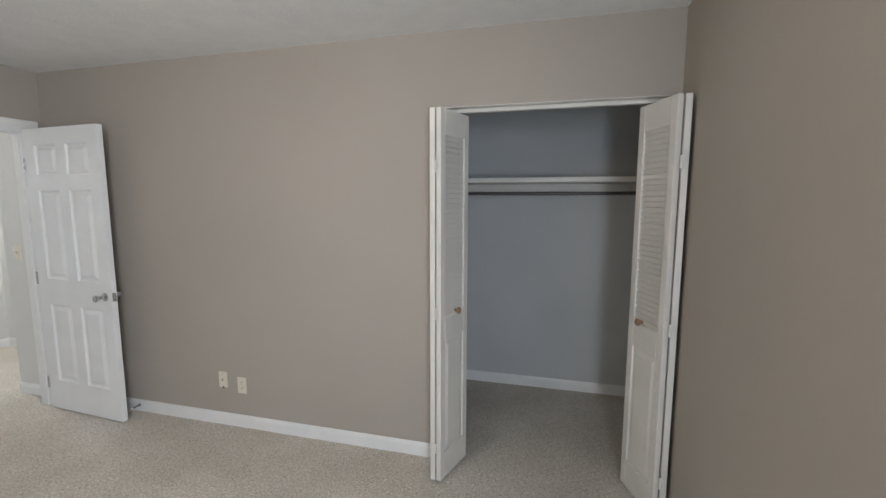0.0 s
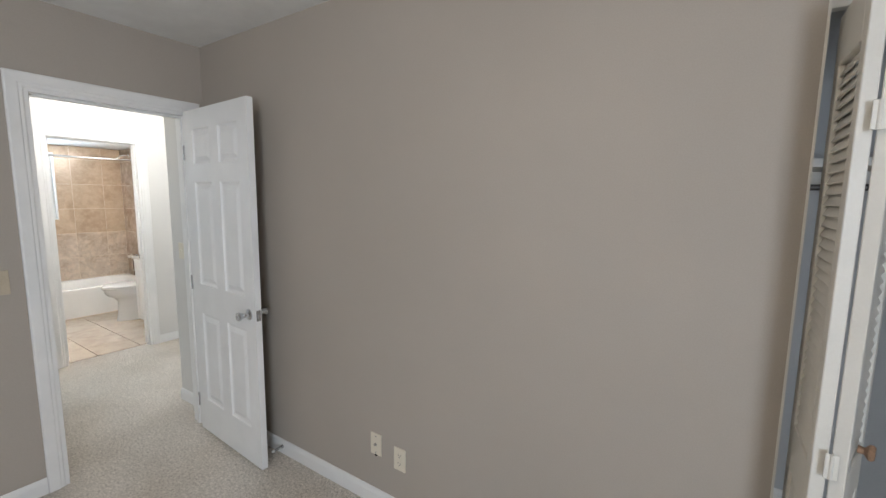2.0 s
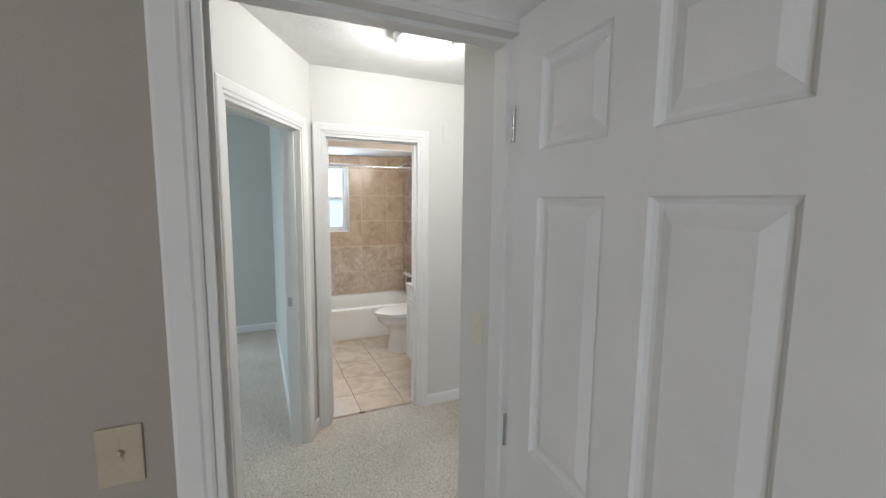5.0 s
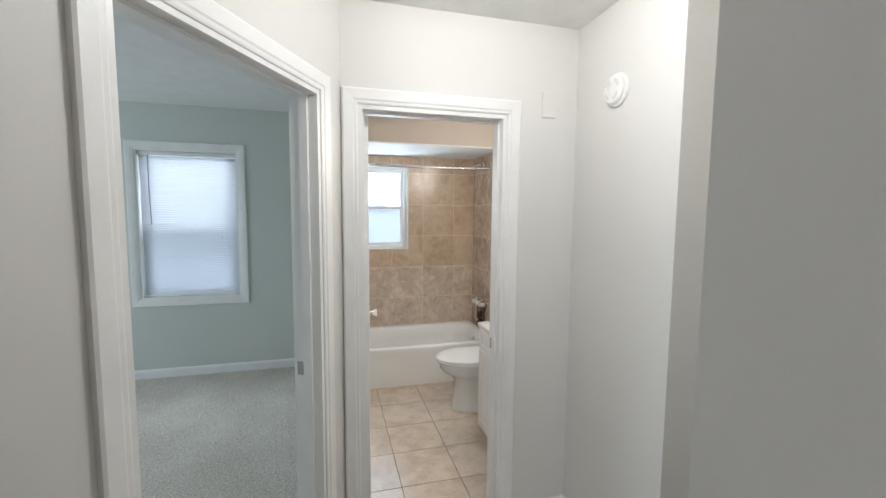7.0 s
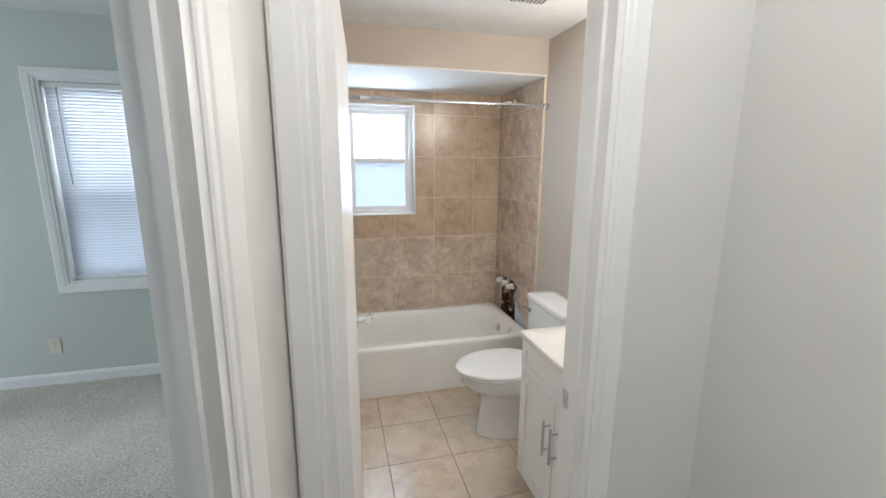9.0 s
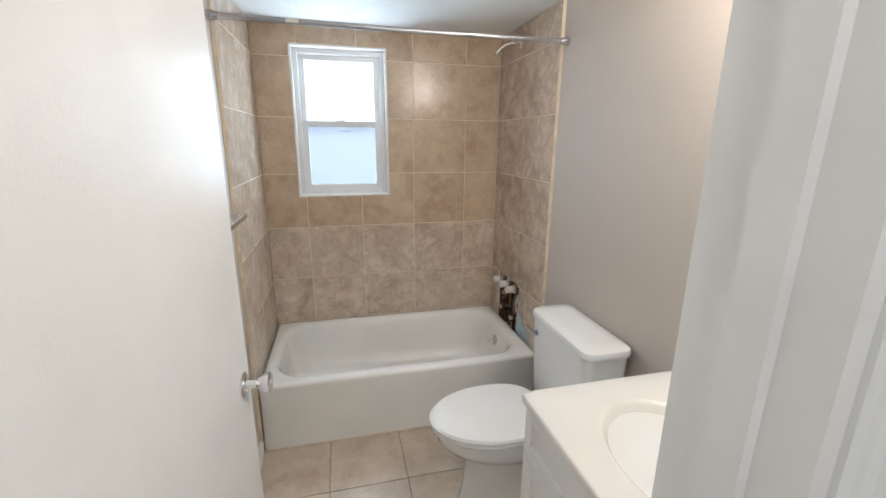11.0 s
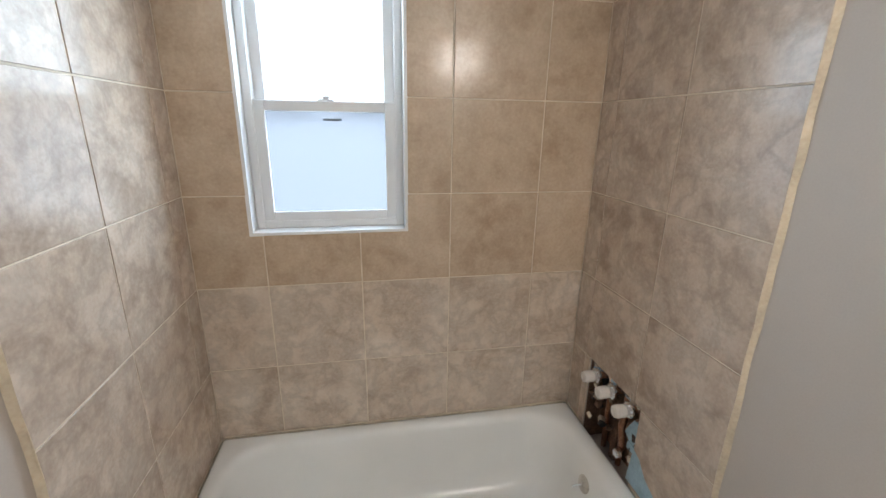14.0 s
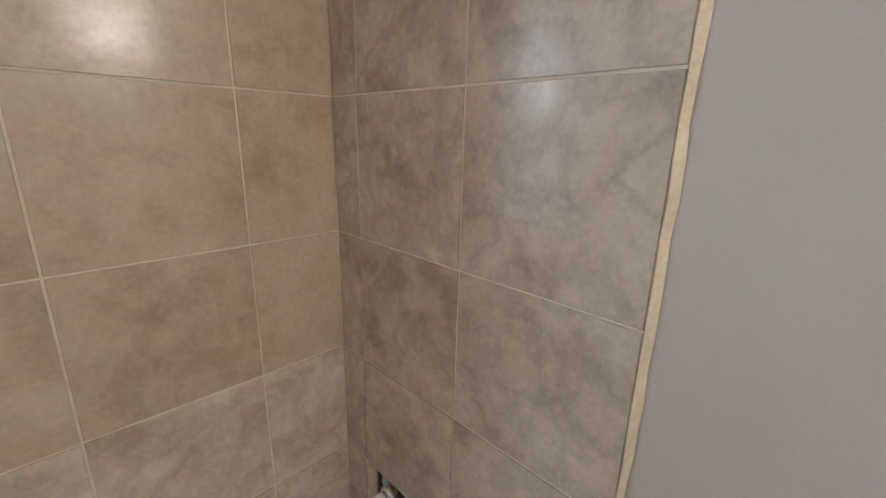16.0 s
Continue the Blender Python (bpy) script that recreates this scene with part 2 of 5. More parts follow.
def translucent(name, colour, share, rough=0.3):
    """Frosted sheet: part of the light goes through, scattered."""
    m = bpy.data.materials.new(name)
    m.use_nodes = True
    nt = m.node_tree
    b = node_bsdf(m)
    b.inputs["Base Color"].default_value, b.inputs["Roughness"].default_value = (*colour, 1), rough
    tr = nt.nodes.new("ShaderNodeBsdfTranslucent")
    tr.inputs["Color"].default_value = (*colour, 1)
    noise_t = nt.nodes.new("ShaderNodeTexNoise")
    noise_t.inputs["Scale"].default_value = 7
    tc = nt.nodes.new("ShaderNodeTexCoord")
    nt.links.new(tc.outputs["Object"], noise_t.inputs["Vector"])
    mp = nt.nodes.new("ShaderNodeMapRange")
    mp.inputs[3].default_value, mp.inputs[4].default_value = share - 0.06, share + 0.06
    nt.links.new(noise_t.outputs["Fac"], mp.inputs[0])
    mix = nt.nodes.new("ShaderNodeMixShader")
    nt.links.new(mp.outputs[0], mix.inputs[0])
    nt.links.new(b.outputs[0], mix.inputs[1])
    nt.links.new(tr.outputs[0], mix.inputs[2])
    nt.links.new(mix.outputs[0], nt.nodes["Material Output"].inputs[0])
    return m


FROST = translucent("frosted_glass", (0.66, 0.63, 0.60), 0.85, 0.15)
FROST_LOW = translucent("screened_frosted_glass", (0.285, 0.275, 0.277), 0.85, 0.15)
SLATM = translucent("blind_vinyl", (0.74, 0.75, 0.78), 0.34, 0.4)
MIRROR = material("mirror_silver", (0.86, 0.90, 0.88), 0.015, 1.0, vary=0.0, scale=3, fine=20, bump=0.0)

# ---- mesh helpers ----


def box(bm, x0, x1, y0, y1, z0, z1, m=None):
    v = [bm.verts.new((x, y, z)) for z in (z0, z1) for x, y in ((x0, y0), (x1, y0), (x1, y1), (x0, y1))]
    f = [bm.faces.new([v[i] for i in q]) for q in ((3, 2, 1, 0), (4, 5, 6, 7), (0, 1, 5, 4), (1, 2, 6, 5), (2, 3, 7, 6), (3, 0, 4, 7))]
    if m is not None:
        bmesh.ops.transform(bm, matrix=m, verts=v)
    return v


def soft_box(bm, x0, x1, y0, y1, z0, z1, r=0.004, seg=2, m=None):
    b2 = bmesh.new()
    box(b2, x0, x1, y0, y1, z0, z1)
    bmesh.ops.bevel(b2, geom=b2.edges[:], offset=r, segments=seg, profile=0.5, affect="EDGES")
    if m is not None:
        b2.transform(m)
    tmp = bpy.data.meshes.new("tmp")
    b2.to_mesh(tmp)
    b2.free()
    bm.from_mesh(tmp)
    bpy.data.meshes.remove(tmp)


def loft(bm, rings, cap0=True, cap1=True):
    vs = [[bm.verts.new(p) for p in r] for r in rings]
    n = len(vs[0])
    for a, b in zip(vs, vs[1:]):
        for i in range(n):
            bm.faces.new((a[i], a[(i + 1) % n], b[(i + 1) % n], b[i]))
    if cap0:
        bm.faces.new(vs[0][::-1])
    if cap1:
        bm.faces.new(vs[-1])


def turned(bm, profile, m=None, n=24):
    """A round body about z from (radius, height) pairs."""
    start = len(bm.verts)
    loft(bm, [[(r * math.cos(2 * math.pi * i / n), r * math.sin(2 * math.pi * i / n), z) for i in range(n)] for r, z in profile])
    if m is not None:
        bm.verts.ensure_lookup_table()
        bmesh.ops.transform(bm, matrix=m, verts=bm.verts[start:])


def tube(bm, points, r, n=12):
    rings = []
    pts = [Vector(p) for p in points]
    for i, p in enumerate(pts):
        d = (pts[min(i + 1, len(pts) - 1)] - pts[max(i - 1, 0)]).normalized()
        q = d.to_track_quat("Z", "Y")
        rings.append([p + q @ Vector((r * math.cos(2 * math.pi * k / n), r * math.sin(2 * math.pi * k / n), 0)) for k in range(n)])
    loft(bm, rings)


def round_rect(cx, cy, hx, hy, r, z, n=6):
    pts = []
    for sx, sy, a0 in ((1, 1, 0), (-1, 1, 90), (-1, -1, 180), (1, -1, 270)):
        for k in range(n + 1):
            a = radians(a0 + 90 * k / n)
            pts.append((cx + sx * (hx - r) + r * math.cos(a), cy + sy * (hy - r) + r * math.sin(a), z))
    return pts


def mesh_of(name, bm, mat, smooth=False):
    bmesh.ops.recalc_face_normals(bm, faces=bm.faces[:])
    me = bpy.data.meshes.new(name)
    bm.to_mesh(me)
    bm.free()
    me.materials.append(mat)
    if smooth:
        me.shade_smooth()
        me.set_sharp_from_angle(angle=radians(38))
    return me


def part(name, bm, mat, parent=None, label="", smooth=False):
    ob = new(name, mesh_of(name, bm, mat, smooth))
    if parent is not None:
        ob.parent = parent
    if label:
        ob["label"] = label
    return ob


def thing(name, label, category, m=None, group="", kind=""):
    ob = new(name)
    ob.empty_display_size = 0.1
    if m is not None:
        ob.matrix_basis = m
    return tagged(ob, label, category, group, kind)


def structure(name, bm, mat, label, smooth=False):
    return tagged(part(name, bm, mat, smooth=smooth), label, name.split("_")[0], kind="structure")


# ---- plan ----
H = 2.64                      # top of the walls
HB, HH, HF, HBA = 2.50, 2.51, 2.585, 2.43   # ceilings of bedroom, hall, far bedroom, bathroom
N1 = 3.045                    # face of the closet wall
W1 = -3.28                    # face of the bedroom's door wall
E1 = 1.00                     # face of the bedroom's east wall
SX, SY = -3.80, 3.035          # outer corner of the short hall wall
HW = -5.285                   # hall face of the bathroom wall
NK, NKX, RC = 3.80, -4.625, 4.056   # hall nook: its wall, the end of it, and the recess beyond
BN, BS, BW = 4.168, 2.646, -7.866   # wall faces behind the tiles
DY0, DY1, DZ = 2.200, 2.948, 2.076   # bedroom doorway
TY0, TY1, TZ = 2.725, 3.424, 2.074   # bathroom doorway
DIAG = pose(-5.285, 2.653, 0, 0, 0, -27.7)   # angled wall: x along it, y into the hall
DIAG_IN, DIAG_OUT = 0.185, 1.010


def wall(name, label, mat, pieces, m=None):
    bm = bmesh.new()
    for p in pieces:
        box(bm, *p)
    if m is not None:
        bm.transform(m)
    return structure(name, bm, mat, label)


CL0, CL1, CLT = -0.248, 0.975, 2.092
CLB, CLW, CLE = 4.215, -0.62, 1.62     # closet: back, west and east faces
wall("wall_north", "beige painted bedroom wall with a closet opening", BEDP,
     [(W1 - 0.12, CL0, N1, N1 + 0.12, 0, H), (CL0, CL1, N1, N1 + 0.12, CLT, H), (CL1, CLE + 0.12, N1, N1 + 0.12, 0, H)])
wall("wall_west", "beige painted bedroom wall with a doorway", BEDP,
     [(W1 - 0.12, W1, -1.02, DY0, 0, H), (W1 - 0.12, W1, DY0, DY1, DZ, H), (W1 - 0.12, W1, DY1, N1, 0, H)])
wall("wall_east", "beige painted bedroom wall with a window opening", BEDP,
     [(E1, E1 + 0.12, -1.02, -0.80, 0, H), (E1, E1 + 0.12, 0.16, N1, 0, H), (E1, E1 + 0.12, -0.80, 0.16, 0, 0.8), (E1, E1 + 0.12, -0.80, 0.16, 2.1, H)])
wall("wall_south", "plain beige painted bedroom wall", BEDP, [(W1 - 0.12, E1, -1.02, -0.9, 0, H)])
wall("wall_closet_back", "pale grey painted closet back wall", CLOSETP, [(CLW - 0.12, CLE + 0.12, CLB, CLB + 0.12, 0, H)])
wall("wall_closet_west", "pale grey painted closet side wall", CLOSETP, [(CLW - 0.12, CLW, N1 + 0.12, CLB, 0, H)])
wall("wall_closet_east", "pale grey painted closet side wall", CLOSETP, [(CLE, CLE + 0.12, N1 + 0.12, CLB, 0, H)])
wall("wall_hall", "pale off-white hall wall around the bathroom doorway", HALLP,
     [(HW - 0.12, HW, 2.535, TY0, 0, H), (HW - 0.12, HW, TY0, TY1, TZ, H), (HW - 0.12, HW, TY1, 4.29, 0, H)])
wall("wall_hall_north", "pale off-white hall wall holding a smoke detector", HALLP, [(HW, NKX, NK, RC + 0.12, 0, H)])
wall("wall_hall_switch", "pale off-white short hall wall with a light switch", HALLP, [(SX + 0.12, W1 - 0.12, SY, SY + 0.12, 0, H)])
wall("wall_hall_recess", "pale off-white hall wall at the back of a shallow recess", HALLP, [(NKX, SX + 0.12, RC, RC + 0.12, 0, H)])
wall("wall_hall_east", "pale off-white hall wall beside the recess", HALLP, [(SX, SX + 0.12, SY, RC, 0, H)])
wall("wall_diagonal", "pale off-white angled hall wall with a doorway", HALLP,
     [(-0.03, DIAG_IN, -0.115, 0, 0, H), (DIAG_IN, DIAG_OUT, -0.115, 0, TZ, H), (DIAG_OUT, 2.168, -0.115, 0, 0, H)], DIAG)
wall("wall_bath_north", "greige painted bathroom wall beside the vanity", BATHP,
     [(-8.1, -7.72, BN, BN + 0.12, 0, H), (-7.72, -7.385, BN, BN + 0.12, 0.70, H), (-7.72, -7.385, BN, BN + 0.12, 0, 0.28), (-7.385, HW - 0.12, BN, BN + 0.12, 0, H)])
wall("wall_bath_south", "greige painted bathroom wall with a towel bar", BATHP, [(-7.92, HW - 0.12, 2.565, BS, 0, H)])
WY0, WY1, WZ0, WZ1 = 2.853, 3.422, 1.206, 2.100     # bathroom window opening
wall("wall_bath_west", "bathroom outer wall with a small window opening", BATHP,
     [(-8.1, BW, BS, WY0, 0, H), (-8.1, BW, WY1, BN, 0, H), (-8.1, BW, WY0, WY1, 0, WZ0), (-8.1, BW, WY0, WY1, WZ1, H)])
WX = -7.86
FY0, FY1, FZ0, FZ1 = 0.874, 1.740, 0.766, 2.173     # far bedroom window opening
wall("wall_far_west", "pale green-grey bedroom wall with a window", WALL2,
     [(-8.02, WX, -2.1, FY0, 0, H), (-8.02, WX, FY1, 2.565, 0, H), (-8.02, WX, FY0, FY1, 0, FZ0), (-8.02, WX, FY0, FY1, FZ1, H)])
wall("wall_far_north", "pale green-grey bedroom wall", WALL2, [(WX, HW - 0.12, 2.48, 2.565, 0, H)])
# south opening is made up, unseen, and only lets the side fill lamp in
wall("wall_far_south", "pale green-grey bedroom wall", WALL2,
     [(-8.02, -7.0, -2.1, -1.98, 0, H), (-5.4, W1 - 0.12, -2.1, -1.98, 0, H), (-7.0, -5.4, -2.1, -1.98, 0, 0.8), (-7.0, -5.4, -2.1, -1.98, 2.2, H)])
wall("wall_far_east", "pale green-grey bedroom wall", WALL2, [(W1 - 0.125, W1 - 0.121, -2.0, 1.63, 0, H)])
wall("ceiling", "white textured bedroom and closet ceiling", CEIL, [(W1 - 0.06, CLE + 0.12, -1.02, CLB + 0.12, HB, HB + 0.2)])
wall("ceiling_bath", "white textured bathroom ceiling", CEIL, [(-8.1, HW - 0.06, 2.607, BN + 0.12, HBA, HBA + 0.217)])


def prism(name, label, mat, corners, z0, z1):
    bm = bmesh.new()
    loft(bm, [[(x, y, z) for x, y in corners] for z in (z0, z1)])
    return structure(name, bm, mat, label)


# the two ceilings meet over the middle of the angled wall
da, db = DIAG @ Vector((0, -0.057, 0)), DIAG @ Vector((2.172, -0.057, 0))
prism("ceiling_hall", "white textured hall ceiling", CEIL, [(HW - 0.06, da.y), (da.x, da.y), (db.x, db.y), (W1 - 0.06, db.y), (W1 - 0.06, RC + 0.12), (HW - 0.06, RC + 0.12)], HH, HH + 0.155)
prism("ceiling_far", "white textured far bedroom ceiling", CEIL, [(-8.02, -2.1), (W1 - 0.06, -2.1), (W1 - 0.06, db.y), (db.x, db.y), (da.x, da.y), (HW - 0.06, 2.607), (-8.02, 2.607)], HF, HF + 0.07)
wall("floor_slab", "plain slab under the floors", GROUT, [(-8.1, CLE + 0.12, -2.1, CLB + 0.12, -0.12, -0.02)])
wall("soffit", "lowered ceiling over the bathtub", BATHP, [(BW, -7.050, BS, BN, 2.212, HBA)])
wall("soffit_underside", "white textured underside of the soffit", CEIL, [(BW + 0.002, -7.052, BS + 0.002, BN - 0.002, 2.202, 2.2125)])

# carpet of bedrooms, hall and closet
bm = bmesh.new()
for p in ((-5.357, 1.74, -2.1, 4.33), (-7.94, -5.357, -2.1, 2.565)):
    nx, ny = int((p[1] - p[0]) / 0.25), int((p[3] - p[2]) / 0.25)
    g = [[bm.verts.new((p[0] + (p[1] - p[0]) * i / nx, p[2] + (p[3] - p[2]) * j / ny, 0.003 * noise.noise((i * 0.7, j * 0.7, 0)))) for j in range(ny + 1)] for i in range(nx + 1)]
    for i in range(nx):
        for j in range(ny):
            bm.faces.new((g[i][j], g[i + 1][j], g[i + 1][j + 1], g[i][j + 1]))
structure("floor_carpet", bm, CARPET, "speckled beige cut-pile carpet", True)
wall("floor_bath", "brown grout bed of the bathroom floor", FGROUT, [(-7.9, -5.357, 2.62, 4.19, -0.02, -0.004)])


# ---- trim: casings, jambs, baseboards ----
CASING = ((0.0, 0.0), (0.0, 0.009), (0.006, 0.012), (0.016, 0.0125), (0.022, 0.016), (0.048, 0.018), (0.060, 0.019), (0.067, 0.015), (0.067, 0.0))


def casing(name, m, a0, a1, top, label, mat=TRIM, bottom=0.0, sill=False):
    bm = bmesh.new()
    rings = []
    for u, d in CASING:
        u *= 1.02
        pts = [(a0 - u, d, bottom - (u if sill else 0)), (a0 - u, d, top + u), (a1 + u, d, top + u), (a1 + u, d, bottom - (u if sill else 0))]
        rings.append([bm.verts.new(p) for p in pts])
    legs = 4 if sill else 3
    for r, q in zip(rings, rings[1:]):
        for i in range(legs):
            bm.faces.new((r[i], r[(i + 1) % 4], q[(i + 1) % 4], q[i]))
    bm.transform(m)
    return structure(name, bm, mat, label)


def jamb(name, m, a0, a1, top, depth, label, stop_at):
    """Lining of a doorway with its stop; y runs from -depth to 0."""
    bm = bmesh.new()
    t = 0.018
    box(bm, a0 - 0.003, a0 + t, -depth - 0.004, 0.004, 0, top)
    box(bm, a1 - t, a1 + 0.003, -depth - 0.004, 0.004, 0, top)
    box(bm, a0 + t, a1 - t, -depth - 0.004, 0.004, top - t, top + 0.003)
    s = 0.011
    box(bm, a0 + t, a0 + t + s, stop_at, stop_at + 0.034, 0, top - t)
    box(bm, a1 - t - s, a1 - t, stop_at, stop_at + 0.034, 0, top - t)
    box(bm, a0 + t + s, a1 - t - s, stop_at, stop_at + 0.034, top - t - s, top - t)
    bm.transform(m)
    return structure(name, bm, TRIM, label)


def strike(parent_m, a, y, z, side):
    bm = bmesh.new()
    soft_box(bm, a, a + side * 0.002, y - 0.014, y + 0.014, z - 0.028, z + 0.028, 0.0008, 1)
    soft_box(bm, a + side * 0.002, a + side * 0.0025, y - 0.006, y + 0.006, z - 0.012, z + 0.012, 0.0002, 1)
    bm.transform(parent_m)
    return tagged(part("strike_plate", bm, NICKEL), "small metal strike plate screwed to a door jamb", "strike plate")


# bedroom doorway: local x runs along +y of the world, local y into the bedroom
BEDW = Matrix(((0, 1, 0, W1), (1, 0, 0, 0), (0, 0, 1, 0), (0, 0, 0, 1)))
HALLW = Matrix(((0, -1, 0, W1 - 0.12), (1, 0, 0, 0), (0, 0, 1, 0), (0, 0, 0, 1)))
casing("trim_bedroom_door", BEDW, DY0, DY1, DZ, "white moulded door casing")
casing("trim_bedroom_door_hall", HALLW, DY0, DY1, DZ, "white moulded door casing")
jamb("jamb_bedroom_door", BEDW, DY0, DY1, DZ, 0.12, "white door jamb with stop", -0.075)
strike(BEDW, DY0 + 0.018, -0.02, 0.925, 1)
BATHW = Matrix(((0, 1, 0, HW), (1, 0, 0, 0), (0, 0, 1, 0), (0, 0, 0, 1)))
BATHI = Matrix(((0, -1, 0, HW - 0.12), (1, 0, 0, 0), (0, 0, 1, 0), (0, 0, 0, 1)))
casing("trim_bath_door", BATHW, TY0, TY1, TZ, "white moulded door casing")
casing("trim_bath_door_inside", BATHI, TY0, TY1, TZ, "white moulded door casing")
jamb("jamb_bath_door", BATHW, TY0, TY1, TZ, 0.12, "white door jamb with stop", -0.07)
strike(BATHW, TY1 - 0.018, -0.1, 0.93, -1)
DIAGB = DIAG @ pose(0, -0.115, 0) @ Matrix.Diagonal((1, -1, 1, 1))
casing("trim_far_door", DIAG, DIAG_IN, DIAG_OUT, TZ, "white moulded door casing")
casing("trim_far_door_inside", DIAGB, DIAG_IN, DIAG_OUT, TZ, "white moulded door casing")
jamb("jamb_far_door", DIAG, DIAG_IN, DIAG_OUT, TZ, 0.115, "white door jamb with chipped lower edge", -0.07)
strike(DIAG, DIAG_IN + 0.018, -0.092, 0.97, 1)


def baseboard(name, x0, y0, x1, y1, label="white painted baseboard"):
    """From point to point; it stands out on the left of that way."""
    d = Vector((x1 - x0, y1 - y0, 0))
    ln = d.length
    m = Matrix.Translation((x0, y0, 0)) @ d.to_track_quat("X", "Z").to_matrix().to_4x4()
    bm = bmesh.new()
    prof = ((0, 0), (0.013, 0), (0.013, 0.062), (0.010, 0.074), (0.006, 0.082), (0, 0.086))
    loft(bm, [[(s, y, z) for y, z in prof] for s in (0, ln)])
    bm.transform(m)
    return structure(name, bm, TRIM, label)


baseboard("baseboard_closet_wall", CL0 - 0.002, N1, W1, N1)
baseboard("baseboard_bedroom_west", W1, DY0 - 0.07, W1, -0.9)
baseboard("baseboard_bedroom_east", E1, -0.9, E1, 2.70)
baseboard("baseboard_bedroom_south", W1, -0.9, E1, -0.9)
baseboard("baseboard_closet_back", CLE, CLB, CLW, CLB)
baseboard("baseboard_closet_left", CLW, CLB, CLW, N1 + 0.12)
baseboard("baseboard_closet_right", CLE, N1 + 0.12, CLE, CLB)
baseboard("baseboard_hall_switch", W1 - 0.12, SY, SX, SY)
baseboard("baseboard_hall_east", SX, SY, SX, RC)
baseboard("baseboard_hall_bath", HW, NK, HW, TY1 + 0.07)
baseboard("baseboard_hall_nook", NKX, NK, HW, NK)
baseboard("baseboard_hall_return", NKX, RC, NKX, NK)
baseboard("baseboard_hall_recess", SX, RC, NKX, RC)
dv = DIAG.to_3x3() @ Vector((1, 0, 0))
c0 = DIAG.translation
baseboard("baseboard_diagonal", c0.x + dv.x * 0.01, c0.y + dv.y * 0.01, c0.x + dv.x * (DIAG_IN - 0.07), c0.y + dv.y * (DIAG_IN - 0.07))
baseboard("baseboard_diagonal_far", c0.x + dv.x * (DIAG_OUT + 0.07), c0.y + dv.y * (DIAG_OUT + 0.07), c0.x + dv.x * 2.14, c0.y + dv.y * 2.14)
baseboard("baseboard_far_west", WX, 2.48, WX, -1.98)
baseboard("baseboard_far_north", HW - 0.12, 2.48, WX, 2.48)
baseboard("baseboard_bath_south", -7.06, BS, -5.47, BS)
baseboard("baseboard_bath_north", -6.09, BN, -7.06, BN)


# ---- doors ----
def panel_door(name, label, m, w, h, t=0.035):
    """Six-panel moulded door: x from the hinge to the latch, y through the leaf."""
    door = thing(name, label, "door", m)
    st, mid = 0.105, 0.10
    c = w / 2
    xs = [0, st, c - mid / 2, c + mid / 2, w - st, w]
    zs = [0, 0.225, 0.81, 1.00, 1.637, 1.745, h - 0.115, h]
    bm = bmesh.new()
    for side in (-1, 1):
        y = side * t / 2
        for i in range(5):
            for j in range(7):
                if i in (1, 3) and j in (1, 3, 5):
                    continue
                bm.faces.new([bm.verts.new((x, y, z)) for x, z in ((xs[i], zs[j]), (xs[i + 1], zs[j]), (xs[i + 1], zs[j + 1]), (xs[i], zs[j + 1]))])
    for x in (0, w):
        bm.faces.new([bm.verts.new((x, y, z)) for y, z in ((-t / 2, 0), (t / 2, 0), (t / 2, h), (-t / 2, h))])
    for z in (0, h):
        bm.faces.new([bm.verts.new((x, y, z)) for x, y in ((0, -t / 2), (w, -t / 2), (w, t / 2), (0, t / 2))])
    bmesh.ops.remove_doubles(bm, verts=bm.verts[:], dist=1e-5)
    part("slab", bm, DOORP, door)
    for i in (1, 3):
        for j in (1, 3, 5):
            bm = bmesh.new()
            for side in (-1, 1):
                rings = []
                for u, d in ((0, 0), (0.004, 0.008), (0.012, 0.0125), (0.020, 0.0125), (0.046, 0.002), (0.050, 0.002)):
                    y = side * (t / 2 - d)
                    rings.append([bm.verts.new(p) for p in ((xs[i] + u, y, zs[j] + u), (xs[i + 1] - u, y, zs[j] + u), (xs[i + 1] - u, y, zs[j + 1] - u), (xs[i] + u, y, zs[j + 1] - u))])
                for a, b in zip(rings, rings[1:]):
                    for k in range(4):
                        bm.faces.new((a[k], a[(k + 1) % 4], b[(k + 1) % 4], b[k]))
                bm.faces.new(rings[-1])
            part("panel", bm, DOORP, door)
    return door


def knob_set(door, x, z, t, mat=NICKEL):
    """Round tulip knobs on both faces of a leaf."""
    for side in (-1, 1):
        bm = bmesh.new()
        m = pose(x, side * t / 2, z, -90 * side, 0, 0)
        turned(bm, [(0.0, 0), (0.031, 0), (0.031, 0.003), (0.027, 0.007), (0.013, 0.010), (0.011, 0.030), (0.014, 0.034), (0.024, 0.060), (0.0245, 0.064), (0.020, 0.067), (0.0, 0.066)], m)
        k = part("door_knob", bm, mat, door, "satin metal door knob", True)
        bm = bmesh.new()
        turned(bm, [(0.0, 0), (0.004, 0), (0.004, 0.002), (0, 0.002)], m @ pose(0, 0, 0.0665), 10)
        part("lock_button", bm, CHROME, k)


def hinge(parent, x, y, z, mat=NICKEL, m=None):
    bm = bmesh.new()
    turned(bm, [(0, -0.045), (0.0055, -0.045), (0.0055, 0.045), (0, 0.045)], pose(x, y, z), 10)
    return part("hinge", bm, mat, parent, smooth=True)


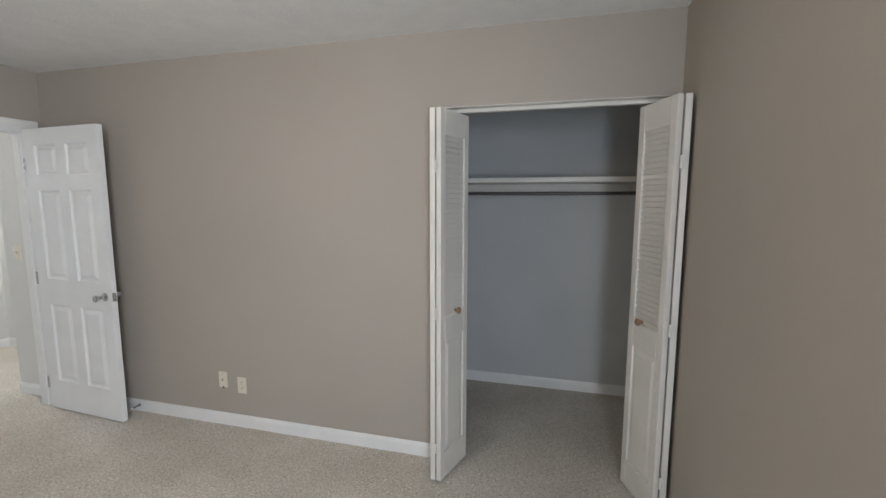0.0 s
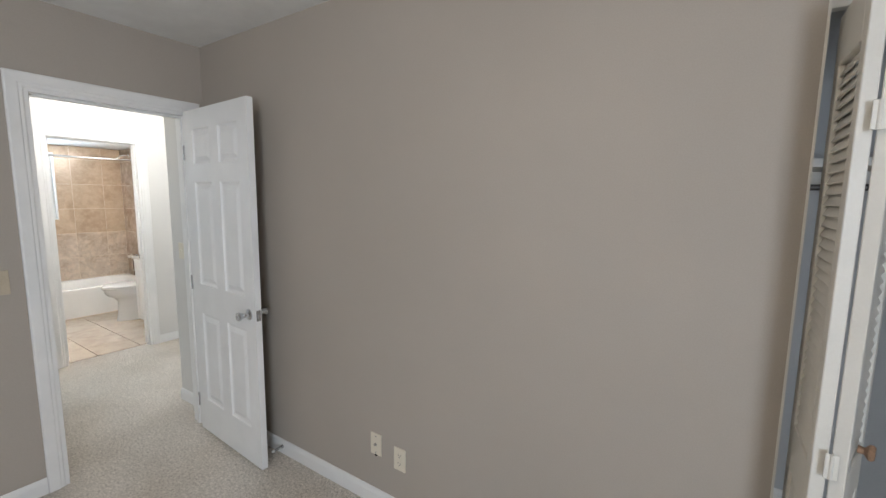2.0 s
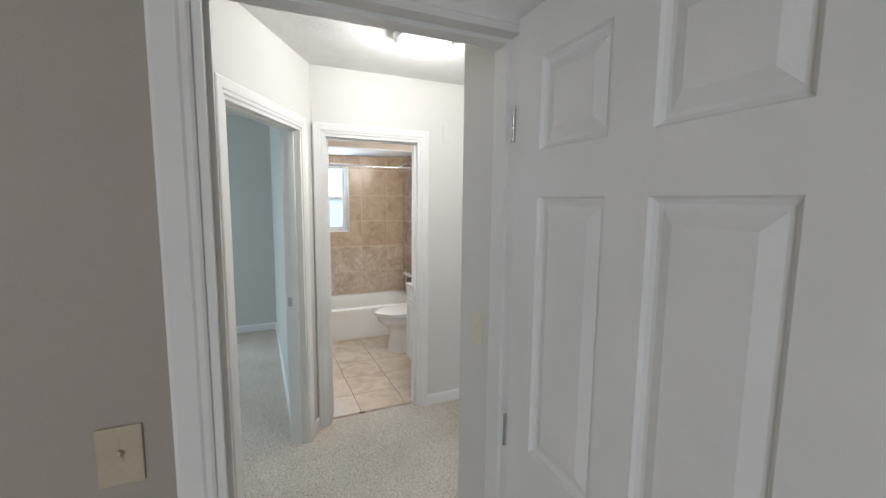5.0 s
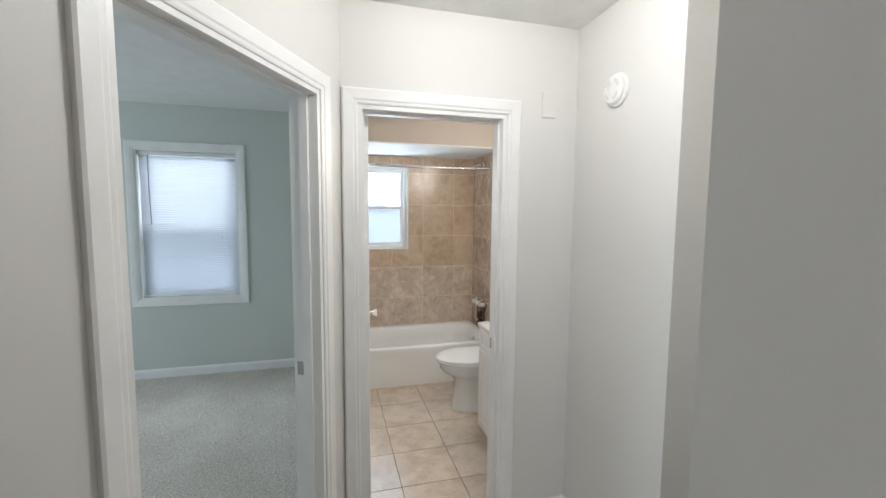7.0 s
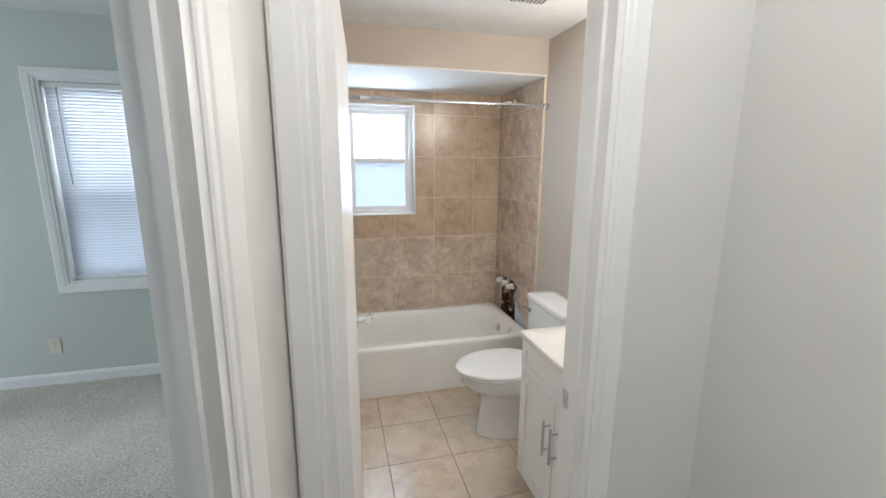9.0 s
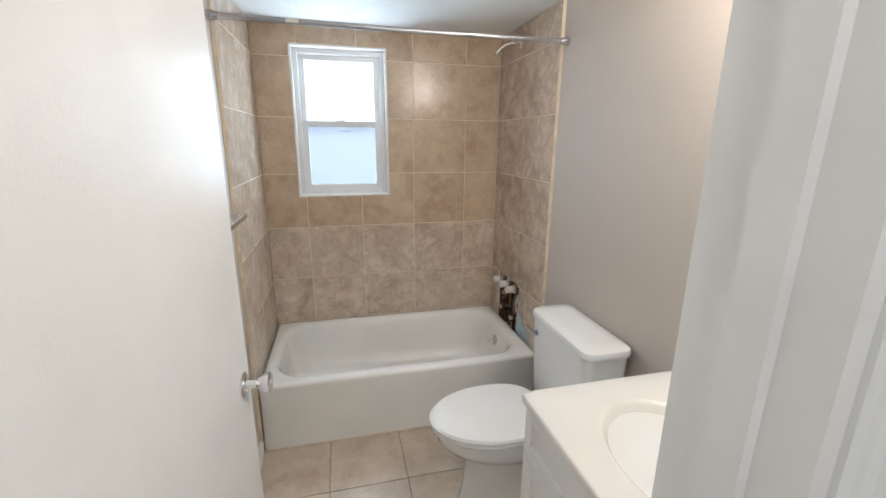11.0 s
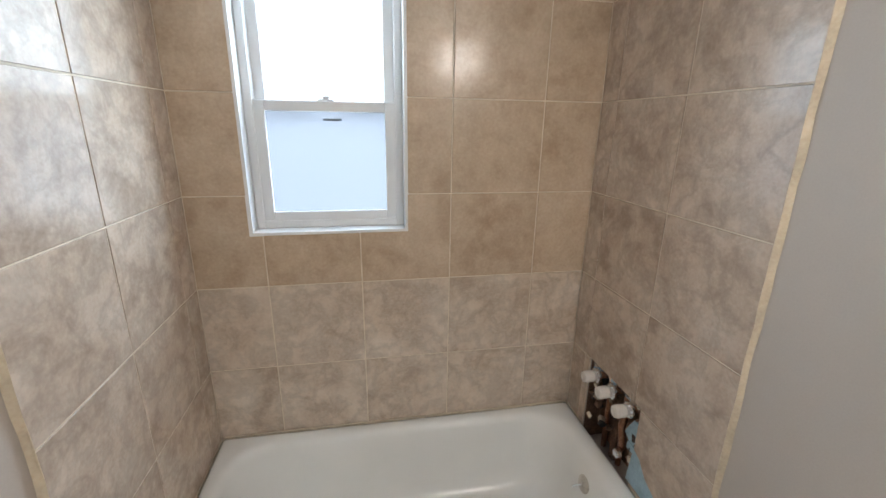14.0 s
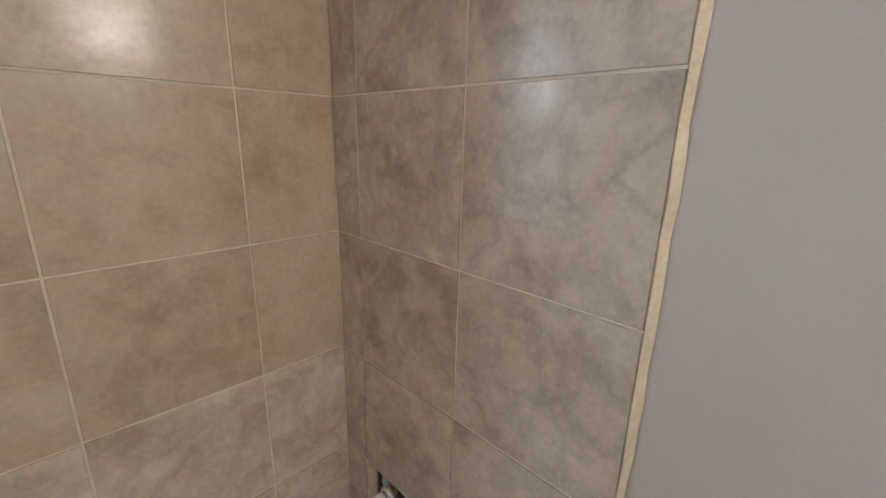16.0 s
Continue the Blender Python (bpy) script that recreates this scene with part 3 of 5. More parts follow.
# bedroom door: hinged at the corner jamb, swung nearly flat to the closet wall
door = panel_door("bedroom_door", "white six-panel moulded door standing open", pose(W1 + 0.030, 2.9235, 0.008, 0, 0, -3.3), 0.748, 2.068)
door.name = "bedroom_door"
knob_set(door, 0.748 - 0.065, 0.905, 0.035)
bm = bmesh.new()
soft_box(bm, 0.747, 0.7495, -0.013, 0.013, 0.875, 0.935, 0.001, 1)
soft_box(bm, 0.749, 0.757, -0.006, 0.006, 0.896, 0.914, 0.002, 1)
part("latch_plate", bm, NICKEL, door)
for z in (0.2, 1.0, 1.82):
    hinge(door, -0.006, -0.022, z)

# bathroom door: flat slab, swung in towards the towel-bar wall
bdoor = thing("bathroom_door", "plain flat white door standing open", "door", pose(HW - 0.117, 2.745, 0.012, 0, 0, 176.2))
bm = bmesh.new()
soft_box(bm, 0.0, 0.825, -0.035, 0.0, 0, 2.06, 0.002, 2)
part("slab", bm, DOORP, bdoor)
for side, y in ((1, 0.0), (-1, -0.035)):
    bm = bmesh.new()
    turned(bm, [(0.0, 0), (0.033, 0), (0.033, 0.003), (0.028, 0.008), (0.013, 0.010), (0.011, 0.034), (0.014, 0.038), (0.026, 0.056), (0.027, 0.066), (0.022, 0.069), (0.0, 0.068)], pose(0.77, y, 0.925, -90 * side, 0, 0))
    part("door_knob", bm, CHROME, bdoor, "polished metal door knob", True)
bm = bmesh.new()
soft_box(bm, 0.8245, 0.827, -0.030, -0.005, 0.895, 0.955, 0.001, 1)
part("latch_plate", bm, DARKM, bdoor)
for z in (0.22, 1.02, 1.80):
    bm = bmesh.new()
    turned(bm, [(0, -0.045), (0.006, -0.045), (0.006, 0.045), (0, 0.045)], pose(-0.006, 0.004, z), 10)
    soft_box(bm, -0.001, 0.03, -0.0345, 0.0012, z - 0.044, z + 0.044, 0.0005, 1)
    part("hinge", bm, TRIM, bdoor, "paint-covered hinge")


# ---- closet ----
def louver_leaf(parent, m, w, h, t=0.028):
    """Leaf of a folding door: slats above, a raised panel below."""
    leaf = part("leaf", bmesh.new(), LOUV, parent)
    leaf.matrix_basis = m
    st = 0.046
    z1, z2, z3, z4 = 0.15, 0.80, 0.93, h - 0.13
    bm = bmesh.new()
    for p in ((0, st, 0, h), (w - st, w, 0, h), (st, w - st, 0, z1), (st, w - st, z2, z3), (st, w - st, z4, h)):
        soft_box(bm, p[0], p[1], -t / 2, t / 2, p[2], p[3], 0.002, 1)
    me = mesh_of("leaf_frame", bm, LOUV)
    leaf.data = me
    bm = bmesh.new()
    for side in (-1, 1):
        rings = []
        for u, d in ((0, 0.009), (0.012, 0.009), (0.034, 0.003), (0.036, 0.003)):
            y = side * (t / 2 - d)
            rings.append([bm.verts.new(p) for p in ((st + u, y, z1 + u), (w - st - u, y, z1 + u), (w - st - u, y, z2 - u), (st + u, y, z2 - u))])
        for a, b in zip(rings, rings[1:]):
            for k in range(4):
                bm.faces.new((a[k], a[(k + 1) % 4], b[(k + 1) % 4], b[k]))
        bm.faces.new(rings[-1])
    part("raised_panel", bm, LOUV, leaf)
    bm = bmesh.new()
    soft_box(bm, st - 0.003, w - st + 0.003, -0.0205, 0.0205, -0.0028, 0.0028, 0.0012, 1, pose(0, 0, 0, 65, 0, 0))
    me = mesh_of("slat", bm, LOUV)
    n = 36
    for i in range(n):
        s = new("slat", me)
        s.parent = leaf
        s.location = (0, 0, z3 + 0.012 + (z4 - z3 - 0.024) * i / (n - 1))
    return leaf


def bifold(name, m, mirror, knob_z, a, a2, inset, knob_x):
    """A folded pair of leaves; x runs out from the side of the opening, -y into the room."""
    door = thing(name, "off-white louvered bifold closet door folded open", "door", m, "pair of bifold closet doors")
    w, h = 0.292, 2.03
    s = -1 if mirror else 1
    # leaf on the pivot goes out into the room, the other one comes back beside it
    louver_leaf(door, pose(s * inset, 0.0, 0.018, 0, 0, -a if s > 0 else 180 + a), w, h)
    c, d = math.cos(radians(a)), math.sin(radians(a))
    tip = (s * (inset + w * c), -w * d)
    lead = louver_leaf(door, pose(tip[0] + s * 0.033, tip[1], 0.018, 0, 0, a2 if s > 0 else 180 - a2), w, h)
    bm = bmesh.new()
    side = -1 if s > 0 else 1
    turned(bm, [(0, 0), (0.010, 0), (0.009, 0.012), (0.019, 0.020), (0.020, 0.026), (0.016, 0.031), (0, 0.032)], pose(knob_x, side * 0.014, knob_z, 90 if side < 0 else -90, 0, 0), 18)
    part("knob", bm, KNOBW, lead, "worn round wooden knob", True)
    for z in (0.22, 0.98, 1.75):
        bm = bmesh.new()
        soft_box(bm, tip[0] - 0.012 + s * 0.016, tip[0] + 0.012 + s * 0.016, tip[1] - 0.022, tip[1] - 0.019, z - 0.03, z + 0.03, 0.001, 1)
        turned(bm, [(0, -0.03), (0.004, -0.03), (0.004, 0.03), (0, 0.03)], pose(tip[0] + s * 0.016, tip[1] - 0.022, z), 8)
        part("hinge", bm, LOUV, door)
    return door


bifold("bifold_door", pose(CL0 + 0.004, N1 + 0.06, 0), False, 0.950, 90.0, 72.0, 0.042, 0.150)
bifold("bifold_door", pose(CL1 - 0.004, N1 + 0.06, 0), True, 0.948, 90.0, 69.5, 0.003, 0.172)
bm = bmesh.new()
soft_box(bm, CL0 + 0.003, CL1 - 0.003, N1 + 0.045, N1 + 0.075, CLT - 0.022, CLT - 0.001, 0.002, 1)
tagged(part("door_track", bm, LOUV), "painted metal closet door track", "door track")
bm = bmesh.new()
for p in ((CL0 - 0.003, CL0 + 0.003, N1 - 0.003, N1 + 0.123, 0, CLT), (CL1 - 0.003, CL1 + 0.003, N1 - 0.003, N1 + 0.123, 0, CLT), (CL0 + 0.003, CL1 - 0.003, N1 - 0.003, N1 + 0.123, CLT - 0.001, CLT + 0.003)):
    box(bm, *p)
structure("trim_closet", bm, LOUV, "thin off-white lining of the closet opening")

bm = bmesh.new()
soft_box(bm, CLW + 0.002, CLE - 0.002, 3.84, CLB - 0.002, 1.712, 1.747, 0.002, 1)
shelf = thing("closet_shelf", "white painted wooden closet shelf with cleats", "shelf")
part("board", bm, LOUV, shelf)
bm = bmesh.new()
soft_box(bm, CLW + 0.002, CLE - 0.002, CLB - 0.022, CLB - 0.002, 1.635, 1.711, 0.002, 1)
part("cleat", bm, LOUV, shelf)
for x in (CLW + 0.002, CLE - 0.022):
    bm = bmesh.new()
    soft_box(bm, x, x + 0.02, 3.86, CLB - 0.024, 1.615, 1.711, 0.002, 1)
    part("cleat", bm, LOUV, shelf)
rod = thing("closet_rod", "dark metal clothes rod under the closet shelf", "closet rod")
bm = bmesh.new()
tube(bm, [(CLW + 0.025, 3.90, 1.632), (CLE - 0.025, 3.90, 1.632)], 0.013, 14)
part("bar", bm, RODM, rod, smooth=True)
for x, r in ((CLW + 0.022, 90), (CLE - 0.022, -90)):
    bm = bmesh.new()
    turned(bm, [(0, 0), (0.028, 0), (0.028, 0.006), (0.019, 0.010), (0.019, 0.018), (0, 0.018)], pose(x, 3.90, 1.632, 0, r, 0), 16)
    part("end_cup", bm, WPLAST, rod)


def corner_shelf(z):
    """Quarter-round board in the closet's back corner on two small cleats."""
    sh = thing("corner_shelf", "small white quarter-round corner shelf in the closet", "shelf", pose(CLE - 0.001, CLB - 0.001, z), "corner shelves in the closet")
    bm = bmesh.new()
    arc = [(-0.27 * math.cos(radians(a)), -0.27 * math.sin(radians(a))) for a in range(0, 91, 10)]
    loft(bm, [[(0, 0, h)] + [(x, y, h) for x, y in arc] for h in (0.0, 0.019)])
    part("board", bm, LOUV, sh)
    for p in ((-0.24, -0.02, -0.016, -0.001), (-0.016, -0.001, -0.24, -0.02)):
        bm = bmesh.new()
        soft_box(bm, *p, -0.032, -0.0005, 0.002, 1)
        part("cleat", bm, LOUV, sh)


corner_shelf(1.10)
corner_shelf(0.62)


# ---- plates on the walls ----
def plate(name, label, category, m, w=0.072, h=0.116, mat=CREAM, kind="switch"):
    """Wall plate: x across, y out of the wall, z up, about its middle."""
    p = thing(name, label, category, m)
    bm = bmesh.new()
    soft_box(bm, -w / 2, w / 2, 0, 0.006, -h / 2, h / 2, 0.0025, 2)
    part("cover_plate", bm, mat, p)

    def bit(pname, b, pmat, sm=False):
        part(pname, b, pmat, p, smooth=sm)

    if kind == "switch":
        bm = bmesh.new()
        soft_box(bm, -0.005, 0.005, 0.005, 0.0075, -0.012, 0.012, 0.0008, 1)
        soft_box(bm, -0.0038, 0.0038, 0.006, 0.018, -0.004, 0.009, 0.0015, 1, pose(0, 0, 0, 22, 0, 0))
        bit("toggle", bm, mat)
    if kind == "outlet":
        for z in (-0.0195, 0.0195):
            bm = bmesh.new()
            turned(bm, [(0, 0), (0.0165, 0), (0.0165, 0.0018), (0, 0.0018)], pose(0, 0.006, z, -90, 0, 0), 20)
            bit("socket", bm, mat)
            bm = bmesh.new()
            for x in (-0.0062, 0.0062):
                box(bm, x - 0.0011, x + 0.0011, 0.0078, 0.0083, z - 0.001, z + 0.008)
            turned(bm, [(0, 0), (0.0026, 0), (0.0026, 0.0004), (0, 0.0004)], pose(0, 0.0078, z - 0.008, -90, 0, 0), 8)
            bit("slots", bm, BLACK)
    if kind == "coax":
        bm = bmesh.new()
        turned(bm, [(0, 0), (0.0075, 0), (0.0075, 0.003), (0.0048, 0.003), (0.0048, 0.011), (0, 0.011)], pose(0, 0.006, 0, -90, 0, 0), 12)
        bit("connector", bm, NICKEL)
        bm = bmesh.new()
        soft_box(bm, -0.008, 0.006, 0.001, 0.008, -h / 2 - 0.006, -h / 2 + 0.006, 0.002, 1)
        bit("chipped_corner", bm, BLACK)
    screws = (0,) if kind == "outlet" else (-0.042, 0.042) if kind in ("coax", "blank") else (-0.030, 0.030)
    for z in screws:
        bm = bmesh.new()
        turned(bm, [(0, 0), (0.0032, 0), (0.003, 0.001), (0, 0.0012)], pose(0, 0.006, z, -90, 0, 0), 10)
        bit("screw", bm, NICKEL if kind == "coax" else mat)
    return p


plate("cable_plate", "cream wall plate with a cable connector, chipped below", "wall plate", pose(-1.793, N1, 0.330, 0, 0, 180), 0.07, 0.114, CREAM, "coax")
plate("power_outlet", "cream duplex power outlet low on the wall", "outlet", pose(-1.639, N1, 0.304, 0, 0, 180), 0.072, 0.116, CREAM, "outlet")
plate("light_switch", "almond toggle light switch by the bedroom doorway", "light switch", pose(W1, 2.042, 1.140, 0, 0, -90), 0.074, 0.118, ALMOND, "switch")
plate("light_switch", "cream toggle light switch on the short hall wall", "light switch", pose(-3.662, SY, 1.164, 0, 0, 180), 0.074, 0.118, CREAM, "switch")
plate("power_outlet", "cream duplex power outlet under the far window", "outlet", pose(WX, 0.715, 0.300, 0, 0, -90), 0.074, 0.118, CREAM, "outlet")
plate("blank_plate", "painted-over blank wall plate high on the hall wall", "wall plate", pose(HW, 3.645, 2.135, 0, 0, -90), 0.072, 0.12, HALLP, "blank")

# spring door stop on the baseboard behind the bedroom door
stop = thing("door_stop", "white-tipped metal spring door stop on the baseboard", "door stop", pose(-2.552, N1 - 0.013, 0.050, 90, 0, 0))
bm = bmesh.new()
turned(bm, [(0, 0), (0.012, 0), (0.011, 0.004), (0.006, 0.006), (0, 0.006)], None, 12)
part("base", bm, NICKEL, stop)
bm = bmesh.new()
tube(bm, [(0.0065 * math.cos(k * 0.8), 0.0065 * math.sin(k * 0.8), 0.005 + k * 0.00055) for k in range(100)], 0.0013, 5)
part("spring", bm, NICKEL, stop)
bm = bmesh.new()
turned(bm, [(0, 0.058), (0.008, 0.058), (0.0085, 0.066), (0.006, 0.072), (0, 0.073)], None, 12)
part("rubber_tip", bm, WPLAST, stop, "white rubber tip")


# ---- detectors, ceiling light, vent ----
def detector(m, label):
    d = thing("smoke_detector", label, "smoke detector", m)
    bm = bmesh.new()
    turned(bm, [(0, 0), (0.070, 0), (0.070, 0.010), (0.064, 0.014), (0, 0.014)], None, 40)
    part("base", bm, WPLAST, d, smooth=True)
    bm = bmesh.new()
    turned(bm, [(0.0, 0.014), (0.060, 0.014), (0.060, 0.026), (0.052, 0.033), (0.026, 0.034), (0.024, 0.031), (0, 0.031)], None, 40)
    part("cover", bm, WPLAST, d, smooth=True)
    for k in range(4):
        bm = bmesh.new()
        a0 = radians(90 * k + 20)
        for s in range(6):
            a = a0 + s * radians(8.5)
            box(bm, 0.034, 0.047, -0.0028, 0.0028, 0.0335, 0.0352, Matrix.Rotation(a, 4, "Z"))
        part("vent_grille", bm, HALLP, d)
    return d


detector(pose(-4.973, NK, 2.136, 90, 0, 0), "round white smoke detector on the hall wall")
detector(pose(-2.72, 2.45, HB, 180, 0, 0), "round white smoke detector on the bedroom ceiling")

lamp = thing("ceiling_light", "lit white glass dome light with a nickel rim", "ceiling light", pose(-4.49, 3.145, HH, 180, 0, 0))
bm = bmesh.new()
turned(bm, [(0, 0), (0.155, 0), (0.168, 0.012), (0.168, 0.022), (0.158, 0.036), (0.150, 0.040), (0.135, 0.040), (0.135, 0.030), (0, 0.030)], None, 48)
part("rim", bm, NICKEL, lamp, smooth=True)
bm = bmesh.new()
turned(bm, [(0.140, 0.036)] + [(0.142 * math.cos(a), 0.038 + 0.085 * math.sin(a)) for a in [k * math.pi / 2 / 10 for k in range(0, 10)]] + [(0.008, 0.1225)], None, 48)
dome = part("dome", bm, DOME, lamp, "glowing white glass dome", True)
dome.visible_shadow = False
bm = bmesh.new()
turned(bm, [(0, 0.118), (0.010, 0.118), (0.011, 0.124), (0.006, 0.128), (0.008, 0.134), (0.005, 0.140), (0, 0.141)], None, 16)
part("finial", bm, NICKEL, lamp, smooth=True)


copy_thing(lamp, pose(-0.90, 1.20, HB, 180, 0, 0))

vent = thing("ceiling_vent", "small white exhaust vent grille in the bathroom ceiling", "vent", pose(-6.386, 3.735, HBA, 180, 0, 0))
bm = bmesh.new()
soft_box(bm, -0.13, 0.13, -0.12, 0.12, 0.0, 0.012, 0.004, 2)
part("frame", bm, WPLAST, vent)
# black sheet paints the shade between the slats; the frame has no hole
bm = bmesh.new()
box(bm, -0.10, 0.10, -0.09, 0.09, 0.0122, 0.0128)
part("backing", bm, BLACK, vent)
for k in range(9):
    bm = bmesh.new()
    soft_box(bm, -0.102, 0.102, -0.0065, 0.0065, -0.0015, 0.0015, 0.0006, 1, pose(0, -0.08 + 0.02 * k, 0.0165, 25, 0, 0))
    part("slat", bm, WPLAST, vent)

# ---- far bedroom window ----
FARW = Matrix(((0, 1, 0, WX), (1, 0, 0, 0), (0, 0, 1, 0), (0, 0, 0, 1)))
casing("trim_far_window", FARW, FY0, FY1, FZ1, "white moulded window casing on all four sides", TRIM, FZ0, True)
bm = bmesh.new()
for p in ((FY0 - 0.003, FY0 + 0.018, FZ0, FZ1), (FY1 - 0.018, FY1 + 0.003, FZ0, FZ1), (FY0 + 0.018, FY1 - 0.018, FZ0 - 0.003, FZ0 + 0.018), (FY0 + 0.018, FY1 - 0.018, FZ1 - 0.018, FZ1 + 0.003)):
    box(bm, -8.01, WX + 0.003, p[0], p[1], p[2], p[3])
structure("trim_far_window_lining", bm, TRIM, "white window lining")


def sash_window(name, label, x_out, y0, y1, z0, z1, rail_z, fw=0.038):
    """Double-hung window that looks along +x: fixed upper sash behind, lower sash in front."""
    win = tagged(new(name), label, "window", kind="structure")
    for p in ((y0, y0 + fw, z0, z1), (y1 - fw, y1, z0, z1), (y0 + fw, y1 - fw, z0, z0 + fw), (y0 + fw, y1 - fw, z1 - fw, z1)):
        bm = bmesh.new()
        soft_box(bm, x_out, x_out + 0.075, p[0], p[1], p[2], p[3], 0.003, 2)
        part("window_frame", bm, VINYL, win)
    for nm, x, za, zb in (("upper_sash", x_out + 0.008, rail_z - 0.018, z1 - fw + 0.004), ("lower_sash", x_out + 0.042, z0 + fw - 0.004, rail_z + 0.018)):
        r = 0.036
        bm = bmesh.new()
        for q in ((y0 + fw - 0.004, y0 + fw + r, za, zb), (y1 - fw - r, y1 - fw + 0.004, za, zb), (y0 + fw + r, y1 - fw - r, za, za + r), (y0 + fw + r, y1 - fw - r, zb - r, zb)):
            soft_box(bm, x, x + 0.026, q[0], q[1], q[2], q[3], 0.003, 2)
        sash = part(nm, bm, VINYL, win)
        bm = bmesh.new()
        box(bm, x + 0.011, x + 0.015, y0 + fw + r - 0.004, y1 - fw - r + 0.004, za + r - 0.004, zb - r + 0.004)
        pane = part("pane", bm, FROST_LOW if nm == "lower_sash" else FROST, sash, "frosted white pane")
        pane.visible_shadow = False
    yc = (y0 + y1) / 2
    bm = bmesh.new()
    soft_box(bm, x_out + 0.036, x_out + 0.066, yc - 0.028, yc + 0.028, rail_z + 0.0185, rail_z + 0.025, 0.002, 2)
    turned(bm, [(0, 0), (0.013, 0), (0.012, 0.010), (0, 0.012)], pose(x_out + 0.05, yc, rail_z + 0.025), 14)
    soft_box(bm, x_out + 0.044, x_out + 0.054, yc - 0.004, yc + 0.036, rail_z + 0.031, rail_z + 0.037, 0.002, 1)
    part("sash_lock", bm, VINYL, win)
    return win


sash_window("window_2", "white double-hung window behind a closed blind", -8.01, FY0 + 0.018, FY1 - 0.018, FZ0 + 0.018, FZ1 - 0.018, 1.41)

blind = thing("window_blind", "closed white horizontal slat blind filling the window", "blind", pose(WX - 0.035, 0, 0))
bm = bmesh.new()
soft_box(bm, -0.02, 0.018, FY0 + 0.022, FY1 - 0.022, FZ1 - 0.056, FZ1 - 0.020, 0.003, 2)
part("head_rail", bm, WPLAST, blind)
bm = bmesh.new()
soft_box(bm, -0.012, 0.012, FY0 + 0.026, FY1 - 0.026, FZ0 + 0.022, FZ0 + 0.040, 0.003, 2)
part("bottom_rail", bm, WPLAST, blind)
bm = bmesh.new()
rings = []
for y in (FY0 + 0.026, FY1 - 0.026):
    rings.append([(u, y, v) for u, v in [(-0.013 + 0.026 * k / 5, 0.0016 * math.sin(math.pi * k / 5)) for k in range(6)] + [(0.013 - 0.026 * k / 5, 0.0016 * math.sin(math.pi * (5 - k) / 5) - 0.0006) for k in range(6)]])
loft(bm, rings)
bm.transform(pose(0, 0, 0, 0, 55, 0))
slat_mesh = mesh_of("slat", bm, SLATM)
n_slats = 59
for k in range(n_slats):
    s = new("slat", slat_mesh)
    s.parent = blind
    s.location = (0, 0, FZ0 + 0.054 + (FZ1 - FZ0 - 0.122) * k / (n_slats - 1))
for y in (FY0 + 0.12, FY1 - 0.12):
    bm = bmesh.new()
    tube(bm, [(0.014, y, FZ0 + 0.03), (0.014, y, FZ1 - 0.05)], 0.0009, 5)
    part("ladder_cord", bm, WPLAST, blind)
bm = bmesh.new()
tube(bm, [(0.022, FY0 + 0.105, FZ1 - 0.05), (0.026, FY0 + 0.107, FZ1 - 0.4), (0.027, FY0 + 0.115, FZ1 - 0.70)], 0.004, 8)
part("tilt_wand", bm, material("smoky_wand", (0.35, 0.36, 0.40), 0.25, vary=0.05), blind, "grey plastic tilt wand", True)
bm = bmesh.new()
tube(bm, [(0.022, FY1 - 0.155, FZ1 - 0.05), (0.022, FY1 - 0.155, FZ1 - 0.80)], 0.001, 5)
turned(bm, [(0, 0), (0.005, 0.004), (0.006, 0.02), (0.002, 0.032), (0, 0.032)], pose(0.022, FY1 - 0.155, FZ1 - 0.835), 10)
part("pull_cord", bm, WPLAST, blind)

# ---- bathroom window ----
TF = -7.862
sash_window("window_1", "white vinyl double-hung window with frosted panes", -8.0, WY0 + 0.013, WY1 - 0.013, WZ0 + 0.013, WZ1 - 0.013, 1.655, 0.028)
bm = bmesh.new()
for p in ((WY0, WY0 + 0.013, WZ0, WZ1), (WY1 - 0.013, WY1, WZ0, WZ1), (WY0 + 0.013, WY1 - 0.013, WZ0, WZ0 + 0.013), (WY0 + 0.013, WY1 - 0.013, WZ1 - 0.013, WZ1)):
    box(bm, -8.09, TF + 0.004, *p)
structure("trim_bath_window", bm, TRIM, "white narrow lining of the bathroom window")
bm = bmesh.new()
soft_box(bm, -7.9425, -7.9405, 3.125, 3.19, 1.606, 1.614, 0.001, 1)
tagged(part("window_sticker", bm, material("grey_print", (0.22, 0.24, 0.27), 0.5, vary=0.1)), "small dark maker's bar on the window glass", "sticker")


